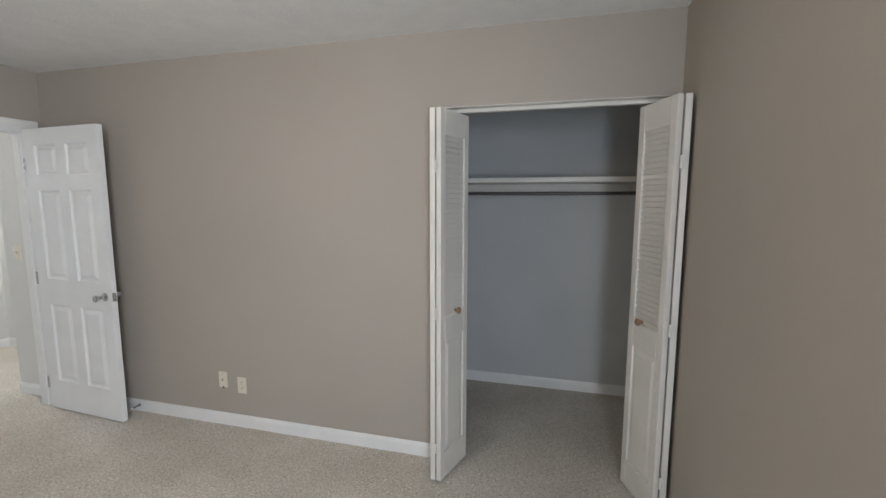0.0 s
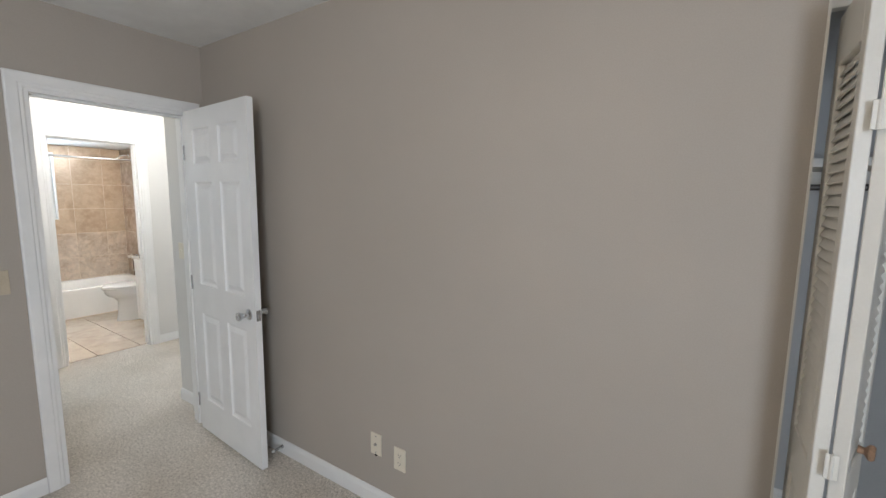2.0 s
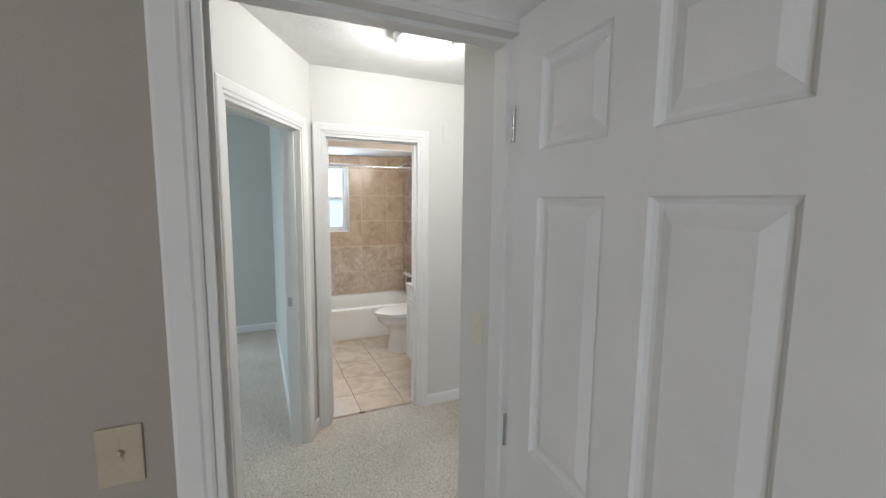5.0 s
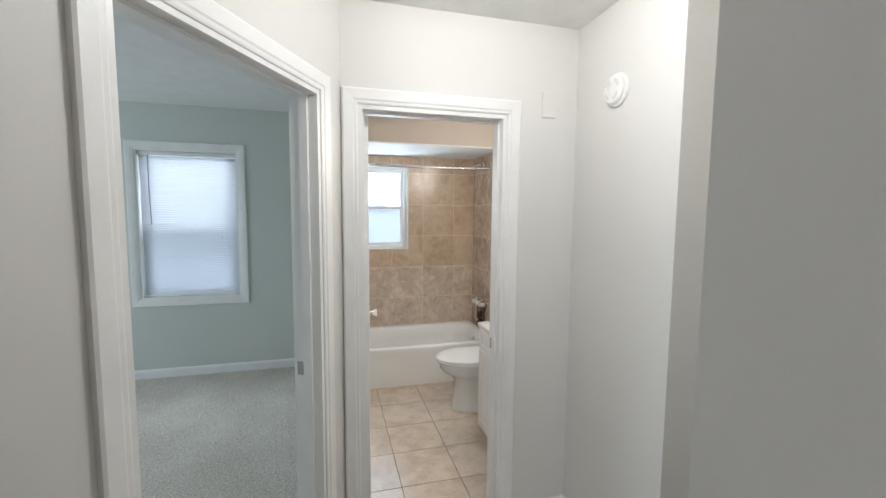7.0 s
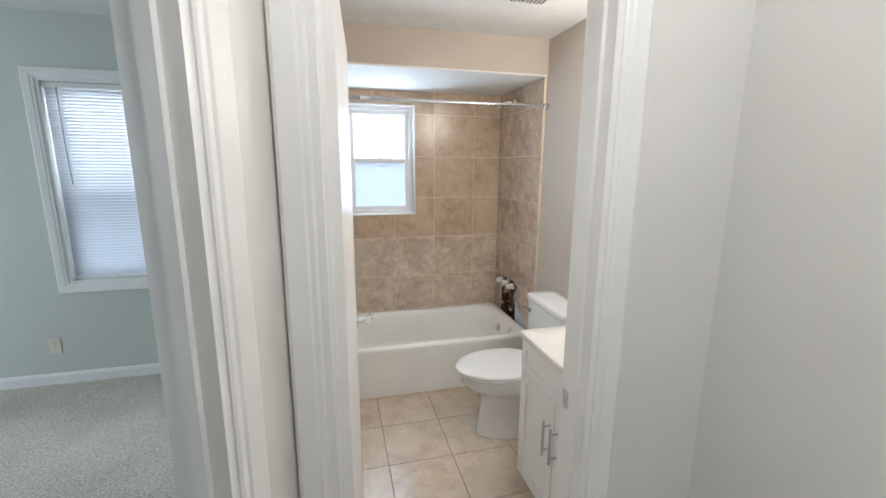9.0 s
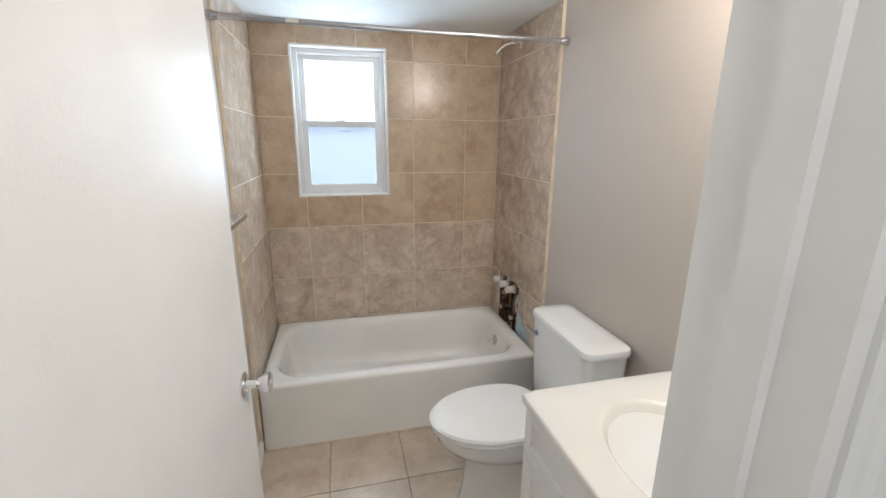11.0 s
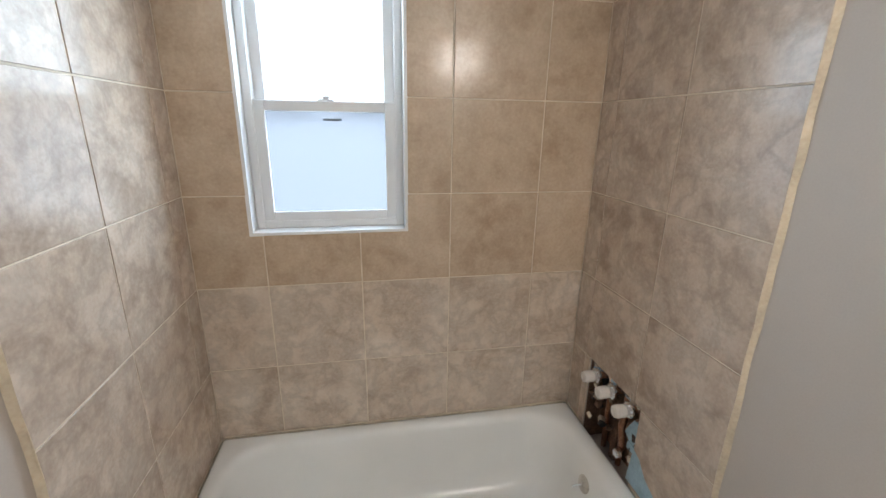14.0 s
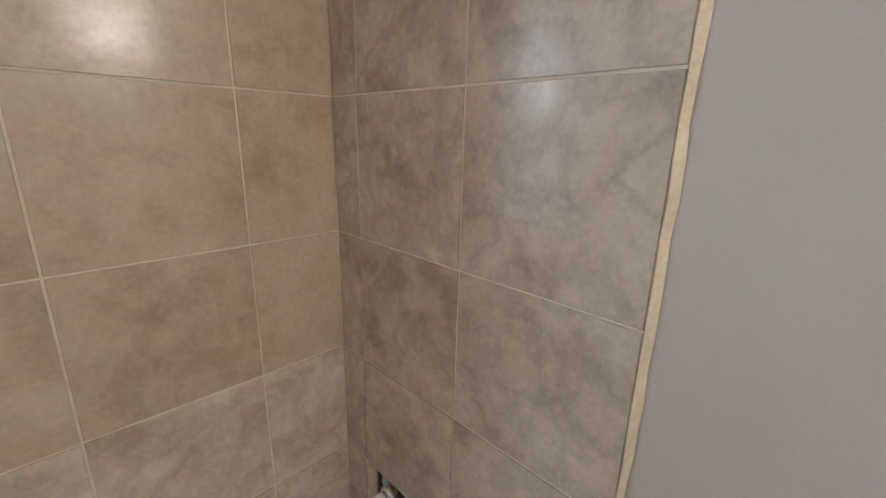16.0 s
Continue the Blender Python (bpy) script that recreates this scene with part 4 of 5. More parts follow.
# ---- bathtub ----
def bathtub():
    tub = thing("bathtub", "glossy off-white enamel alcove bathtub, slightly stained", "bathtub")
    x0, x1, y0, y1, top = -7.856, -7.080, 2.658, 4.156, 0.371
    cx, cy, hx, hy = (x0 + x1) / 2, (y0 + y1) / 2, (x1 - x0) / 2, (y1 - y0) / 2
    bm = bmesh.new()
    rings = [round_rect(cx, cy, hx, hy, 0.006, 0.002), round_rect(cx, cy, hx, hy, 0.006, 0.06), round_rect(cx - 0.004, cy, hx - 0.004, hy, 0.008, 0.10),
             round_rect(cx - 0.002, cy, hx - 0.002, hy, 0.012, 0.30)]
    for a in range(0, 91, 15):
        r = 0.022
        k = r * (1 - math.cos(radians(a)))
        rings.append(round_rect(cx, cy, hx - k, hy - k, 0.012, top - r + r * math.sin(radians(a))))
    # basin: wide rim at the front, narrow behind; ends lean inwards
    bx, by, bhx, bhy = cx - 0.010, cy - 0.004, hx - 0.062, hy - 0.060
    for u, z, r in ((-0.020, top - 0.0005, 0.18), (-0.008, top - 0.004, 0.18), (0.004, top - 0.013, 0.175), (0.014, top - 0.035, 0.17), (0.03, 0.25, 0.16), (0.05, 0.14, 0.15), (0.075, 0.075, 0.14), (0.12, 0.045, 0.12), (0.2, 0.038, 0.09)):
        rings.append(round_rect(bx, by - u * 0.25, bhx - u, bhy - u * 1.25, r, z))
    loft(bm, rings)
    part("basin", bm, TUBM, tub, smooth=True)
    bm = bmesh.new()
    turned(bm, [(0, 0), (0.036, 0), (0.036, 0.003), (0.030, 0.007), (0.008, 0.008), (0.004, 0.012), (0, 0.012)], pose(-7.485, 4.055, 0.272, 84, 0, 0), 28)
    ov = part("overflow_plate", bm, OVERM, tub, "round metal overflow plate", True)
    bm = bmesh.new()
    tube(bm, [(-7.485, 4.047, 0.272), (-7.49, 4.028, 0.269), (-7.495, 4.011, 0.260)], 0.004, 8)
    part("drain_lever", bm, CHROME, ov, smooth=True)
    bm = bmesh.new()
    turned(bm, [(0, 0), (0.032, 0), (0.030, 0.003), (0, 0.004)], pose(-7.48, 3.84, 0.0385), 24)
    part("drain", bm, NICKEL, tub, smooth=True)
    bm = bmesh.new()
    tube(bm, [(x0 + 0.004, y0 + 0.01, top + 0.002), (x0 + 0.004, y1 - 0.01, top + 0.001)], 0.0035, 6)
    part("caulk_bead", bm, GROUT, tub, "dull off-white caulk bead", True)
    bm = bmesh.new()
    tube(bm, [(x1 + 0.002, y0 + 0.02, 0.004), (x1 + 0.002, y1 - 0.02, 0.004)], 0.004, 6)
    part("floor_caulk", bm, CAULK, tub, "dirty tan caulk line", True)
    return tub


bathtub()


# ---- toilet ----
def egg(cx, y0, y1, w, z, n=36, blunt=0.0):
    """Egg outline: narrow towards y0, squarer towards y1."""
    cy, ry = y0 + (y1 - y0) * 0.56, 0
    pts = []
    for k in range(n):
        a = 2 * math.pi * k / n
        s, c = math.sin(a), math.cos(a)
        ry = (y1 - cy) if s > 0 else (cy - y0)
        e = 0.72 if s > 0 else 1.0
        px = math.copysign(abs(c) ** e, c) * w / 2
        pts.append((cx + px, cy + math.copysign(abs(s) ** e, s) * ry, z))
    return pts


def toilet():
    cx = -6.553
    t = thing("toilet", "white glazed ceramic toilet with lid closed", "toilet", pose(0.005, 0.014, 0) @ Matrix.Diagonal((1, 1, 1.02, 1)))
    bm = bmesh.new()
    loft(bm, [egg(cx, 3.525, 4.06, 0.255, 0.0030), egg(cx, 3.525, 4.06, 0.257, 0.0150), egg(cx, 3.535, 4.05, 0.243, 0.0500), egg(cx, 3.548, 4.03, 0.228, 0.1500), egg(cx, 3.55, 4.0, 0.235, 0.2390),
              egg(cx, 3.52, 3.97, 0.28, 0.2840), egg(cx, 3.455, 3.955, 0.34, 0.3190), egg(cx, 3.43, 3.95, 0.355, 0.3490), egg(cx, 3.425, 3.95, 0.358, 0.3890), egg(cx, 3.43, 3.945, 0.352, 0.3990)])
    part("bowl", bm, PORC, t, smooth=True)
    bm = bmesh.new()
    soft_box(bm, cx - 0.115, cx + 0.115, 3.90, 4.12, 0.28, 0.408, 0.02, 3)
    part("tank_deck", bm, PORC, t, smooth=True)
    bm = bmesh.new()
    loft(bm, [egg(cx, 3.408, 3.90, 0.374, 0.4020), egg(cx, 3.400, 3.90, 0.382, 0.4080), egg(cx, 3.400, 3.90, 0.382, 0.4160), egg(cx, 3.406, 3.90, 0.376, 0.4210)])
    part("seat", bm, PORC, t, smooth=True)
    bm = bmesh.new()
    loft(bm, [egg(cx, 3.404, 3.905, 0.378, 0.4235), egg(cx, 3.396, 3.905, 0.386, 0.4280), egg(cx, 3.396, 3.905, 0.386, 0.4340), egg(cx, 3.406, 3.90, 0.374, 0.4420), egg(cx, 3.46, 3.87, 0.29, 0.4450)])
    lid = part("seat_lid", bm, PORC, t, smooth=True)
    for x in (-0.075, 0.075):
        bm = bmesh.new()
        soft_box(bm, cx + x - 0.018, cx + x + 0.018, 3.898, 3.935, 0.408, 0.434, 0.006, 2)
        part("hinge_block", bm, PORC, lid, smooth=True)
    bm = bmesh.new()
    ty = 4.035
    loft(bm, [round_rect(cx, ty, 0.205, 0.083, 0.035, 0.397), round_rect(cx, ty, 0.212, 0.088, 0.035, 0.41), round_rect(cx, ty, 0.222, 0.094, 0.035, 0.60), round_rect(cx, ty, 0.228, 0.097, 0.035, 0.752)])
    part("tank", bm, PORC, t, smooth=True)
    bm = bmesh.new()
    loft(bm, [round_rect(cx, ty, 0.231, 0.100, 0.04, 0.7525), round_rect(cx, ty, 0.238, 0.105, 0.045, 0.758), round_rect(cx, ty, 0.240, 0.106, 0.045, 0.772), round_rect(cx, ty, 0.236, 0.103, 0.045, 0.783), round_rect(cx, ty, 0.222, 0.092, 0.04, 0.790), round_rect(cx, ty, 0.17, 0.05, 0.03, 0.792)])
    part("tank_lid", bm, PORC, t, smooth=True)
    bm = bmesh.new()
    turned(bm, [(0, 0), (0.014, 0), (0.014, 0.008), (0.008, 0.012), (0, 0.012)], pose(cx - 0.165, ty - 0.0955, 0.69, 90, 0, 0), 16)
    soft_box(bm, cx - 0.245, cx - 0.155, ty - 0.118, ty - 0.107, 0.682, 0.697, 0.005, 2)
    part("flush_lever", bm, SATIN, t, "chrome flush lever", True)
    for x in (-0.105, 0.105):
        bm = bmesh.new()
        turned(bm, [(0, 0), (0.013, 0), (0.012, 0.010), (0.006, 0.016), (0, 0.017)], pose(cx + x, 3.82, 0.004), 14)
        part("bolt_cap", bm, PORC, t, smooth=True)
    bm = bmesh.new()
    tube(bm, [(cx - 0.17, 4.10, 0.40), (cx - 0.18, 4.11, 0.30), (cx - 0.20, 4.12, 0.20), (cx - 0.20, 4.14, 0.17)], 0.006, 8)
    part("water_line", bm, CHROME, t, smooth=True)
    return t


toilet()

# ---- vanity ----
VX0, VX1, VY, VT = -6.086, -5.43, 3.618, 0.819


def shaker(name, w, h, parent, at, rail=0.055):
    """Flat frame with a sunk panel, facing -y; at is its lower left corner."""
    bm = bmesh.new()
    for p in ((0, rail, 0, h), (w - rail, w, 0, h), (rail, w - rail, 0, rail), (rail, w - rail, h - rail, h)):
        soft_box(bm, p[0], p[1], -0.018, 0.0, p[2], p[3], 0.0015, 1)
    ob = part(name, bm, CABP, parent)
    ob.location = at
    bm = bmesh.new()
    box(bm, rail - 0.002, w - rail + 0.002, -0.010, -0.002, rail - 0.002, h - rail + 0.002)
    part("panel", bm, CABP, ob)
    return ob


van = thing("vanity_cabinet", "white shaker bathroom vanity with two doors", "cabinet")
bm = bmesh.new()
soft_box(bm, VX0, VX1, VY, BN - 0.002, 0.10, VT, 0.002, 1)
part("body", bm, CABP, van)
bm = bmesh.new()
box(bm, VX0 + 0.002, VX1 - 0.002, VY + 0.06, BN - 0.006, 0.0015, 0.10)
part("toe_kick", bm, CABP, van)
vw = VX1 - VX0
shaker("false_drawer_front", vw - 0.008, 0.150, van, (VX0 + 0.004, VY - 0.001, VT - 0.156), 0.04)
for k in range(2):
    w2 = (vw - 0.012) / 2
    d = shaker("door", w2, VT - 0.156 - 0.112, van, (VX0 + 0.004 + k * (w2 + 0.004), VY - 0.001, 0.108))
    hx_ = w2 - 0.028 if k == 0 else 0.028
    bm = bmesh.new()
    tube(bm, [(hx_, -0.05, 0.30), (hx_, -0.05, 0.46)], 0.006, 12)
    hd = part("handle", bm, NICKEL, d, "brushed nickel bar handle", True)
    for z in (0.325, 0.435):
        bm = bmesh.new()
        tube(bm, [(hx_, -0.018, z), (hx_, -0.048, z)], 0.005, 10)
        part("post", bm, NICKEL, hd, smooth=True)


def countertop():
    top = thing("countertop", "off-white cultured marble vanity top with moulded sink", "countertop")
    x0, x1, y0, y1, z0, z1 = -6.100, -5.415, 3.588, BN - 0.002, 0.821, 0.847
    cx, cy, n = -5.756, 3.862, 64
    bm = bmesh.new()

    def rect(k, inset, z):
        a = 2 * math.pi * k / n
        c, s = math.cos(a), math.sin(a)
        f = min((x1 - inset - cx) / c if c > 1e-6 else 9, (x0 + inset - cx) / c if c < -1e-6 else 9, (y1 - inset - cy) / s if s > 1e-6 else 9, (y0 + inset - cy) / s if s < -1e-6 else 9)
        return (cx + c * f, cy + s * f, z)

    def oval(k, rx, ry, z, dy=0.0):
        a = 2 * math.pi * k / n
        return (cx + rx * math.cos(a), cy + dy + ry * math.sin(a), z)

    rings = [[rect(k, 0.0, z0) for k in range(n)], [rect(k, 0.0, z1 - 0.006) for k in range(n)], [rect(k, 0.002, z1 - 0.002) for k in range(n)], [rect(k, 0.006, z1) for k in range(n)]]
    for rx, ry, z in ((0.245, 0.185, z1), (0.238, 0.178, z1 - 0.002), (0.228, 0.170, z1 - 0.010), (0.20, 0.15, z1 - 0.05), (0.155, 0.115, z1 - 0.095), (0.09, 0.065, z1 - 0.120), (0.03, 0.03, z1 - 0.126)):
        rings.append([oval(k, rx, ry, z) for k in range(n)])
    loft(bm, rings, cap0=False)
    part("top", bm, CULT, top, smooth=True)
    bm = bmesh.new()
    soft_box(bm, x0, x1, BN - 0.024, BN - 0.002, z1 + 0.0005, z1 + 0.088, 0.004, 2)
    part("backsplash", bm, CULT, top, smooth=True)
    bm = bmesh.new()
    turned(bm, [(0, 0), (0.022, 0), (0.020, 0.003), (0, 0.002)], pose(cx, cy, z1 - 0.1255), 20)
    part("drain", bm, CHROME, top, smooth=True)


countertop()
fau = thing("faucet", "small chrome two-handle sink faucet", "faucet", pose(-5.756, 4.09, 0.8475))
bm = bmesh.new()
loft(bm, [round_rect(0, 0, 0.085, 0.026, 0.025, 0.0), round_rect(0, 0, 0.085, 0.026, 0.025, 0.010), round_rect(0, 0, 0.078, 0.020, 0.019, 0.018)])
part("base", bm, CHROME, fau, smooth=True)
bm = bmesh.new()
tube(bm, [(0, 0, 0.012), (0, -0.005, 0.05), (0, -0.03, 0.085), (0, -0.075, 0.095), (0, -0.11, 0.085), (0, -0.115, 0.07)], 0.012, 14)
part("spout", bm, CHROME, fau, smooth=True)
for x in (-0.058, 0.058):
    bm = bmesh.new()
    turned(bm, [(0, 0.015), (0.016, 0.015), (0.013, 0.045), (0.015, 0.052), (0.010, 0.058), (0, 0.059)], pose(x, 0, 0), 16)
    soft_box(bm, x - 0.007 + (-0.035 if x < 0 else 0), x + 0.007 + (0.035 if x > 0 else 0), -0.007, 0.007, 0.052, 0.062, 0.003, 2)
    part("lever_handle", bm, CHROME, fau, smooth=True)

mir = thing("wall_mirror", "large frameless wall mirror above the vanity", "mirror")
bm = bmesh.new()
soft_box(bm, -6.100, -5.41, BN - 0.007, BN - 0.001, 0.941, 1.95, 0.0015, 1)
part("glass", bm, MIRROR, mir)
for x in (-5.9, -5.45):
    bm = bmesh.new()
    soft_box(bm, x - 0.012, x + 0.012, BN - 0.011, BN - 0.001, 0.936, 0.950, 0.002, 1)
    part("clip", bm, ACRYL, mir)
bm = bmesh.new()
turned(bm, [(0, 0), (0.008, 0), (0.007, 0.006), (0, 0.008)], pose(-6.112, BN - 0.001, 1.005, 90, 0, 0), 12)
part("edge_clip", bm, ACRYL, mir)

# vanity light above the mirror, out of sight but for its glow
vl = thing("vanity_light", "small frosted glass wall light above the mirror", "wall light", pose(-5.85, BN, 2.11))
bm = bmesh.new()
soft_box(bm, -0.12, 0.12, -0.02, 0.0, -0.05, 0.05, 0.004, 2)
part("back_plate", bm, NICKEL, vl)
bm = bmesh.new()
turned(bm, [(0.04, -0.07), (0.055, -0.06), (0.06, 0.0), (0.055, 0.05), (0.03, 0.07)], pose(0, -0.128, 0), 24)
shade = part("shade", bm, DOME, vl, smooth=True)
shade.visible_shadow = False

# ---- shower rod, shower head, towel bar ----
sr = thing("shower_rod", "straight brushed metal shower curtain rod", "shower rod")
bm = bmesh.new()
tube(bm, [(-7.02, BS + 0.012, 2.012), (-7.02, 3.35, 2.006)], 0.0125, 16)
part("outer_tube", bm, NICKEL, sr, smooth=True)
bm = bmesh.new()
tube(bm, [(-7.02, 3.35, 2.006), (-7.02, BN - 0.012, 2.008)], 0.0108, 16)
part("inner_tube", bm, NICKEL, sr, smooth=True)
for y, r in ((BS, -90), (BN, 90)):
    bm = bmesh.new()
    turned(bm, [(0, 0), (0.019, 0), (0.020, 0.012), (0.016, 0.026), (0.0135, 0.04), (0, 0.04)], pose(-7.02, y, 2.012 if y < 3 else 2.008, r, 0, 0), 18)
    part("end_cap", bm, NICKEL, sr, smooth=True)
bm = bmesh.new()
soft_box(bm, -7.0065, -7.005, 2.93, 2.98, 2.002, 2.018, 0.0005, 1)
part("paper_label", bm, WPLAST, sr, "small white paper label")

sh = thing("shower_fixture", "chrome shower arm with a small angled head", "shower head")
bm = bmesh.new()
turned(bm, [(0, 0), (0.030, 0), (0.028, 0.006), (0.012, 0.012), (0, 0.012)], pose(-7.557, 4.161, 2.105, 90, 0, 0), 20)
part("flange", bm, CHROME, sh, smooth=True)
bm = bmesh.new()
tube(bm, [(-7.557, 4.15, 2.105), (-7.557, 4.11, 2.108), (-7.582, 4.08, 2.098), (-7.612, 4.06, 2.08)], 0.0085, 12)
part("arm", bm, CHROME, sh, smooth=True)
bm = bmesh.new()
turned(bm, [(0, 0), (0.011, 0), (0.012, 0.018), (0.015, 0.024), (0.015, 0.034), (0.012, 0.036), (0, 0.034)], pose(-7.607, 4.064, 2.083, 130, 0, -50), 18)
part("head", bm, CHROME, sh, smooth=True)

tb = thing("towel_bar", "square chrome towel bar on the painted wall", "towel bar")
bm = bmesh.new()
soft_box(bm, -6.925, -6.315, 2.715, 2.731, 1.248, 1.268, 0.002, 2)
part("bar", bm, CHROME, tb)
for x in (-6.905, -6.335):
    bm = bmesh.new()
    soft_box(bm, x - 0.024, x + 0.024, BS, BS + 0.008, 1.243, 1.293, 0.002, 2)
    soft_box(bm, x - 0.008, x + 0.008, BS + 0.007, 2.717, 1.250, 1.266, 0.002, 2)
    part("bracket", bm, CHROME, tb)

# ---- exposed tub valves ----
val = thing("tub_valve", "exposed three-handle tub valve in broken wall", "tub valve", pose(0.0, 0.020, 0.002))
for x, z in ((-7.637, 0.645), (-7.532, 0.645), (-7.424, 0.645)):
    bm = bmesh.new()
    turned(bm, [(0, 0), (0.026, 0), (0.029, 0.006), (0.029, 0.012), (0.024, 0.018), (0.012, 0.02), (0.012, 0.03)], pose(x, 4.135, z, 90, 0, 0), 20)
    st = part("collar", bm, CHROME, val, "chrome collar", True)
    bm = bmesh.new()
    turned(bm, [(0, 0.024), (0.021, 0.024), (0.024, 0.03), (0.024, 0.058), (0.021, 0.066), (0.012, 0.068), (0.010, 0.065), (0, 0.065)], pose(x, 4.135, z, 90, 0, 0), 10)
    part("handle", bm, ACRYL, st, "clear yellowed acrylic handle", True)
    bm = bmesh.new()
    tube(bm, [(x, 4.14, z), (x, 4.20, z)], 0.014, 10)
    part("stem", bm, COPPER, val, smooth=True)
    bm = bmesh.new()
    tube(bm, [(x, 4.20, z + 0.02), (x + 0.004, 4.20, 0.30)], 0.011, 10)
    part("supply_pipe", bm, COPPER, val, smooth=True)
bm = bmesh.new()
tube(bm, [(-7.72, 4.20, 0.628), (-7.40, 4.20, 0.628)], 0.016, 10)
part("valve_body", bm, COPPER, val, smooth=True)
bm = bmesh.new()
tube(bm, [(-7.50, 4.19, 0.60), (-7.495, 4.165, 0.52), (-7.47, 4.16, 0.44), (-7.45, 4.12, 0.43)], 0.013, 10)
part("spout_pipe", bm, COPPER, val, smooth=True)
bm = bmesh.new()
turned(bm, [(0, 0), (0.018, 0), (0.018, 0.016), (0.012, 0.02), (0, 0.02)], pose(-7.447, 4.135, 0.44, 90, 0, 0), 6)
part("spout_nut", bm, CHROME, val)
bm = bmesh.new()
soft_box(bm, -7.70, -7.40, 4.150, 4.153, 0.655, 0.69, 0.001, 1)
part("mounting_strap", bm, NICKEL, val, "galvanised mounting strap")

cav = thing("wall_cavity", "dark stud cavity with broken board behind the valves", "wall cavity", pose(0.0, 0.0, 0.0))
bm = bmesh.new()
box(bm, -7.72, -7.385, BN + 0.10, BN + 0.119, 0.28, 0.70)
part("back_board", bm, BROWN, cav)
bm = bmesh.new()
soft_box(bm, -7.60, -7.565, BN + 0.055, BN + 0.098, 0.28, 0.70, 0.003, 1)
part("stud", bm, BROWN, cav)
rnd = random.Random(4)
for k in range(26):
    bm = bmesh.new()
    side = k % 3
    x = -7.684 + rnd.random() * 0.02 if side == 0 else -7.41 + rnd.random() * 0.02 if side == 1 else -7.68 + rnd.random() * 0.27
    z = 0.40 + rnd.random() * 0.27 if side < 2 else 0.672 + rnd.random() * 0.018
    s = 0.006 + rnd.random() * 0.014
    soft_box(bm, -s, s, -0.004, 0.004, -s, s * 0.6, 0.002, 1, pose(x, BN - 0.002 + rnd.random() * 0.006, z, rnd.random() * 20, rnd.random() * 90, rnd.random() * 20))
    part("broken_chip", bm, (GROUT, BLUE, DARKM, FGROUT)[k % 4], cav)
# lumps of plaster and mortar left in the hole
for k in range(30):
    bm = bmesh.new()
    bmesh.ops.create_icosphere(bm, subdivisions=1, radius=0.011 + 0.016 * rnd.random())
    for v in bm.verts:
        v.co *= 0.65 + 0.7 * rnd.random()
    low = rnd.random()
    x = -7.70 + 0.13 * rnd.random() if k % 3 else -7.46 + 0.05 * rnd.random()
    bm.transform(pose(x, BN + 0.012 + 0.055 * rnd.random(), 0.40 + 0.20 * low, 90 * rnd.random(), 90 * rnd.random(), 90 * rnd.random()))
    part("plaster_lump", bm, (RUBBLE, BROWN, FGROUT, RUBBLE, BROWN, BLACK)[k % 6], cav)
bm = bmesh.new()
box(bm, -7.7195, -7.716, BN + 0.004, BN + 0.099, 0.285, 0.695)
part("cavity_side", bm, BROWN, cav)
bm = bmesh.new()
box(bm, -7.389, -7.3855, BN + 0.004, BN + 0.099, 0.285, 0.695)
part("cavity_side", bm, BROWN, cav)
bm = bmesh.new()
loft(bm, [[(-7.40, y, 0.372), (-7.17, y, 0.372), (-7.21, y, 0.392), (-7.26, y, 0.43), (-7.31, y, 0.455), (-7.35, y, 0.50), (-7.385, y, 0.515)] for y in (4.1615, 4.1595)])
part("exposed_board", bm, BLUE, cav, "pale blue exposed backer board")
bm = bmesh.new()
loft(bm, [[(-7.45, y, 0.535), (-7.405, y, 0.505), (-7.388, y, 0.53), (-7.386, y, 0.60), (-7.41, y, 0.612), (-7.43, y, 0.58)] for y in (4.1685, 4.1665)])
part("exposed_board", bm, BLUE, cav, "pale blue exposed backer board")


# ragged tan caulk where the tile ends on both side walls
def edge_strip(name, y_wall, sgn, seed):
    rnd = random.Random(seed)
    bm = bmesh.new()
    n = 46
    rings = []
    for k in range(n + 1):
        z = 0.0 + 2.202 * k / n
        w0 = -7.070 + 0.004 * rnd.random()
        w1 = -7.0575 + 0.004 * (rnd.random() - 0.5) + 0.0015 * math.sin(k * 0.5)
        d = 0.011 + 0.003 * rnd.random()
        rings.append([(w0, y_wall, z), (w0 + 0.001, y_wall + sgn * d, z), ((w0 + w1) / 2 - 0.004, y_wall + sgn * (d + 0.001), z), (w1 - 0.004, y_wall + sgn * 0.005, z), (w1, y_wall + sgn * 0.0005, z)])
    loft(bm, rings)
    structure(name, bm, CAULK, "ragged tan caulk and bare edge beside the tile", True)


edge_strip("trim_tile_edge_north", BN, -1, 5)
edge_strip("trim_tile_edge_south", BS, 1, 9)

# ---- tiles, piece by piece ----
tile_meshes = {}


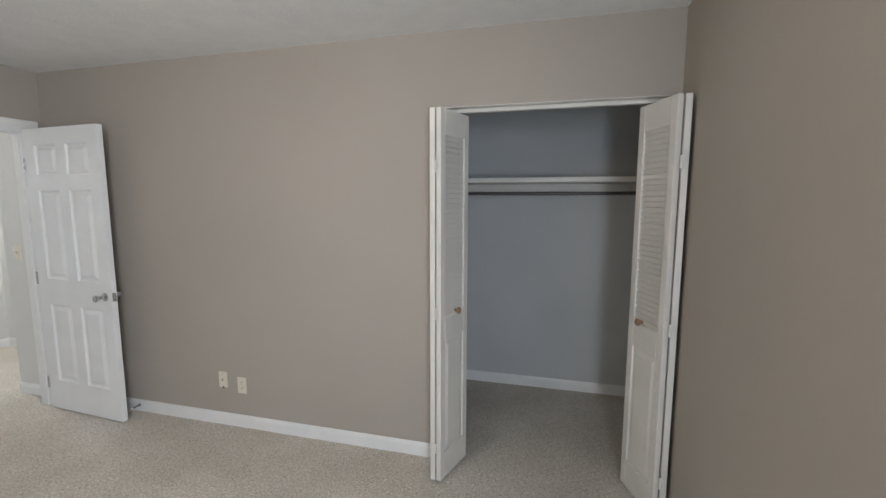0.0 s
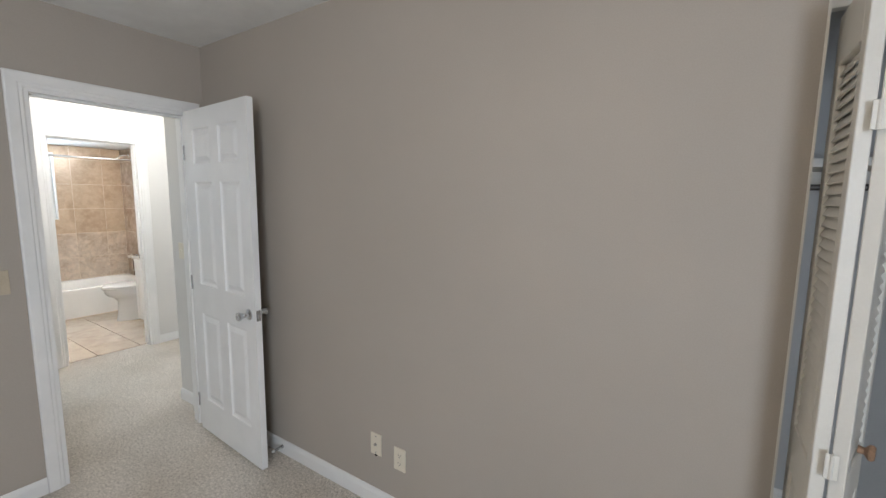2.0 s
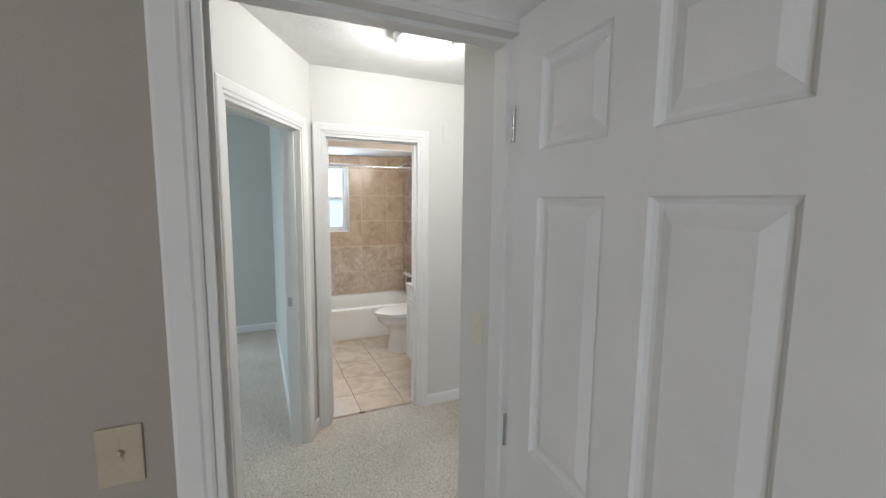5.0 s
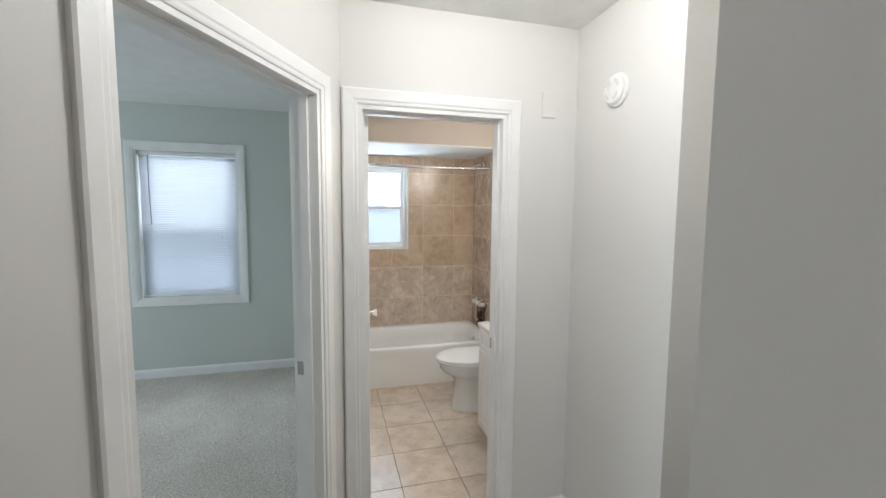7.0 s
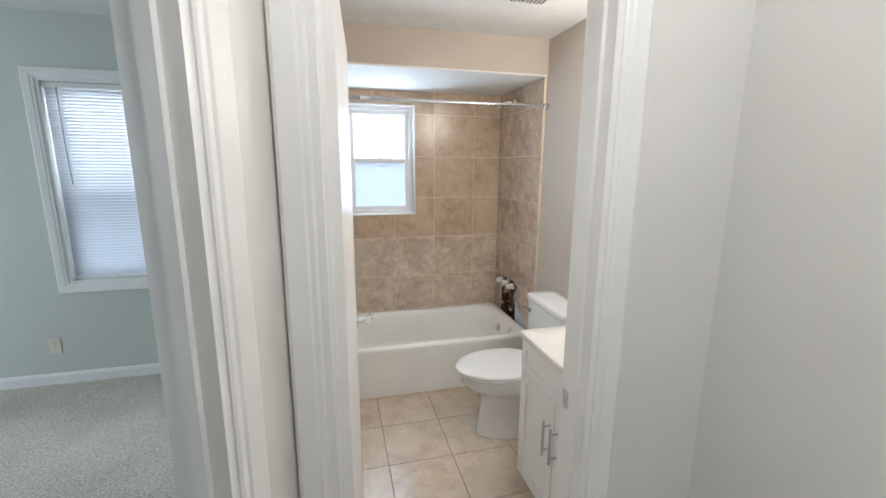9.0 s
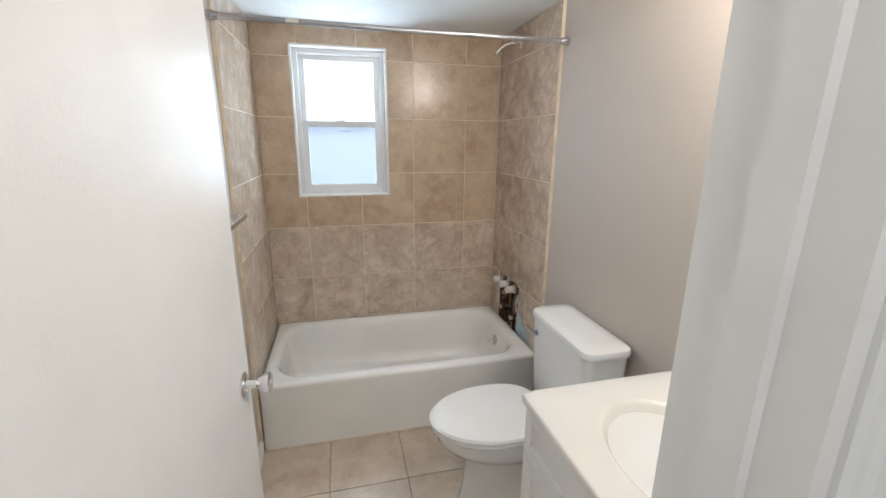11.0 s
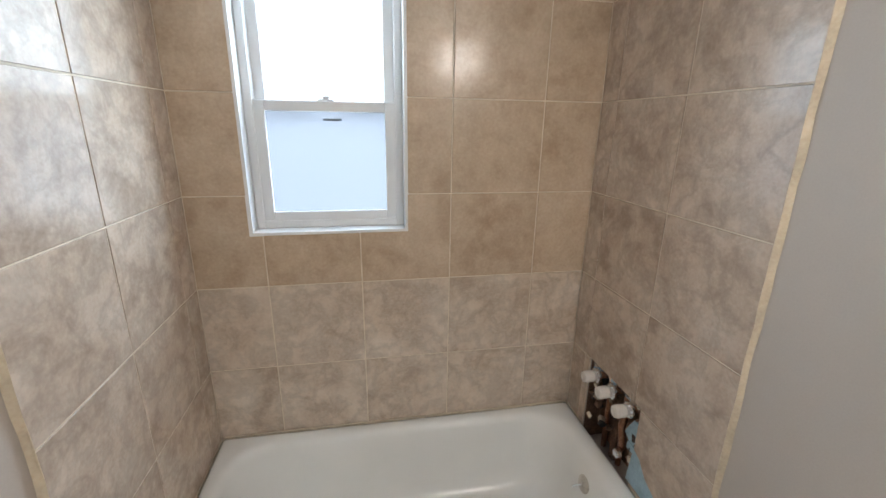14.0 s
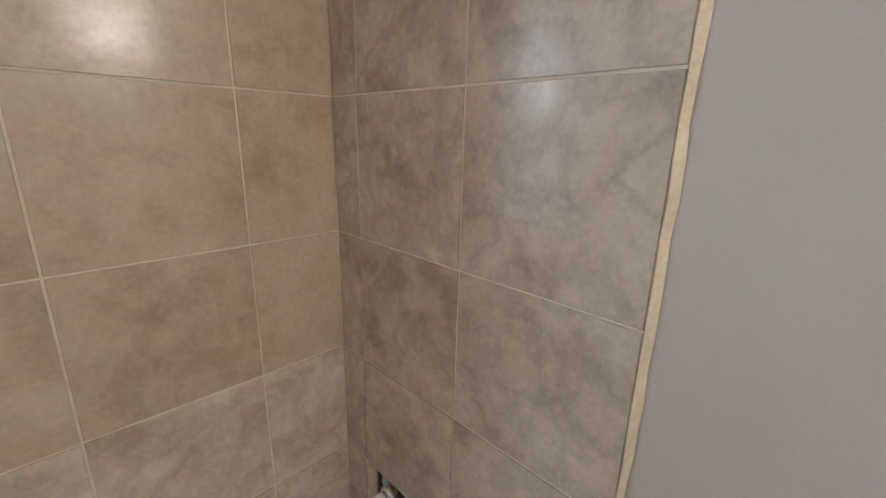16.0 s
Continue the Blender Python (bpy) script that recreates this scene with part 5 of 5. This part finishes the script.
def tile_mesh(rects, t, mat):
    key = (tuple(tuple(round(v, 3) for v in r) for r in rects), t, mat.name)
    if key not in tile_meshes:
        bm = bmesh.new()
        if len(rects) == 1:
            u0, u1, v0, v1 = rects[0]
            c = 0.0012
            loft(bm, [[(u0, 0, v0), (u1, 0, v0), (u1, 0, v1), (u0, 0, v1)], [(u0, t - c, v0), (u1, t - c, v0), (u1, t - c, v1), (u0, t - c, v1)],
                      [(u0 + c, t, v0 + c), (u1 - c, t, v0 + c), (u1 - c, t, v1 - c), (u0 + c, t, v1 - c)]])
        else:
            for u0, u1, v0, v1 in rects:
                box(bm, u0, u1, 0, t, v0, v1)
        tile_meshes[key] = mesh_of("tile", bm, mat)
    return tile_meshes[key]


def cut(r, hole):
    u0, u1, v0, v1 = r
    a0, a1, b0, b1 = hole
    if a0 >= u1 or a1 <= u0 or b0 >= v1 or b1 <= v0:
        return [r]
    out = []
    if b0 > v0:
        out.append((u0, u1, v0, b0))
    if b1 < v1:
        out.append((u0, u1, b1, v1))
    lo, hi = max(v0, b0), min(v1, b1)
    if a0 > u0:
        out.append((u0, a0, lo, hi))
    if a1 < u1:
        out.append((a1, u1, lo, hi))
    return out


def tiled(parent, m, us, vs, t, mat, hole=None, gap=0.0023, low=None, below=0.0):
    """Tiles between the lines us and vs of the plane m (x across, y out, z up)."""
    rnd = random.Random(len(us) * 7 + len(vs))
    for u0, u1 in zip(us, us[1:]):
        for v0, v1 in zip(vs, vs[1:]):
            r = (u0 + gap, u1 - gap, v0 + gap, v1 - gap)
            rects = cut(r, hole) if hole else [r]
            if not rects:
                continue
            cu, cv = (u0 + u1) / 2, (v0 + v1) / 2
            ob = new("tile", tile_mesh([(a - cu, b - cu, c - cv, d - cv) for a, b, c, d in rects], t, low if low and v1 < below else mat))
            ob.parent = parent
            ob.matrix_basis = m @ pose(cu, 0.0002 * rnd.random(), cv, 0.12 * (rnd.random() - 0.5), 0, 0.12 * (rnd.random() - 0.5))


ROWS_Z = [0.360, 0.674, 1.013, 1.351, 1.689, 2.027, 2.203]
COLS_Y = [2.653, 2.898, 3.240, 3.583, 3.932, 4.161]
COLS_X = [-7.859, -7.756, -7.419, -7.068]


def backing(name, pieces, label):
    bm = bmesh.new()
    for p in pieces:
        box(bm, *p)
    return structure(name, bm, GROUT, label)


tw = backing("tilework_west", [(BW + 0.0005, BW + 0.0055, BS + 0.001, WY0, 0.34, 2.203), (BW + 0.0005, BW + 0.0055, WY1, BN - 0.001, 0.34, 2.203),
                               (BW + 0.0005, BW + 0.0055, WY0, WY1, 0.34, WZ0), (BW + 0.0005, BW + 0.0055, WY0, WY1, WZ1, 2.203)], "beige square wall tiles around the bathroom window")
tiled(tw, BATHW @ pose(0, BW - HW + 0.001, 0), COLS_Y, ROWS_Z, 0.007, TILE, (WY0 + 0.003, WY1 - 0.003, WZ0 + 0.003, WZ1 - 0.003), 0.0023, TILE_PALE, 1.1)
tn = backing("tilework_north", [(BW + 0.001, -7.72, BN - 0.0055, BN - 0.0005, 0.34, 2.203), (-7.385, -7.068, BN - 0.0055, BN - 0.0005, 0.34, 2.203), (-7.72, -7.385, BN - 0.0055, BN - 0.0005, 0.70, 2.203)],
             "beige square wall tiles over the tub taps, broken at the valves")
tiled(tn, Matrix(((1, 0, 0, 0), (0, -1, 0, BN - 0.001), (0, 0, 1, 0), (0, 0, 0, 1))), COLS_X, ROWS_Z, 0.007, TILE_VEIN, (-7.722, -7.383, 0.30, 0.681))
ts = backing("tilework_south", [(BW + 0.001, -7.068, BS + 0.0005, BS + 0.0055, 0.34, 2.203)], "beige square wall tiles at the end of the tub")
tiled(ts, Matrix(((1, 0, 0, 0), (0, 1, 0, BS + 0.001), (0, 0, 1, 0), (0, 0, 0, 1))), COLS_X, ROWS_Z, 0.007, TILE_VEIN)
fb = bpy.data.objects["floor_bath"]
tiled(fb, Matrix(((1, 0, 0, 0), (0, 0, 1, 0), (0, 1, 0, -0.006), (0, 0, 0, 1))), [-7.078, -6.742, -6.389, -6.037, -5.685, -5.370], [2.648, 2.985, 3.346, 3.70, 4.055, 4.166], 0.0068, FTILE, None, 0.0022)
bm = bmesh.new()
loft(bm, [[(-5.374, 2.962, z), (-5.352, 2.966, z), (-5.349, 2.992, z), (-5.357, 3.014, z), (-5.374, 3.006, z)] for z in (0.0015, 0.003)])
part("chipped_edge", bm, BLACK, fb)
bm = bmesh.new()
box(bm, -5.376, -5.349, 2.745, 3.404, 0.001, 0.0025)
part("threshold_grout", bm, FGROUT, fb)
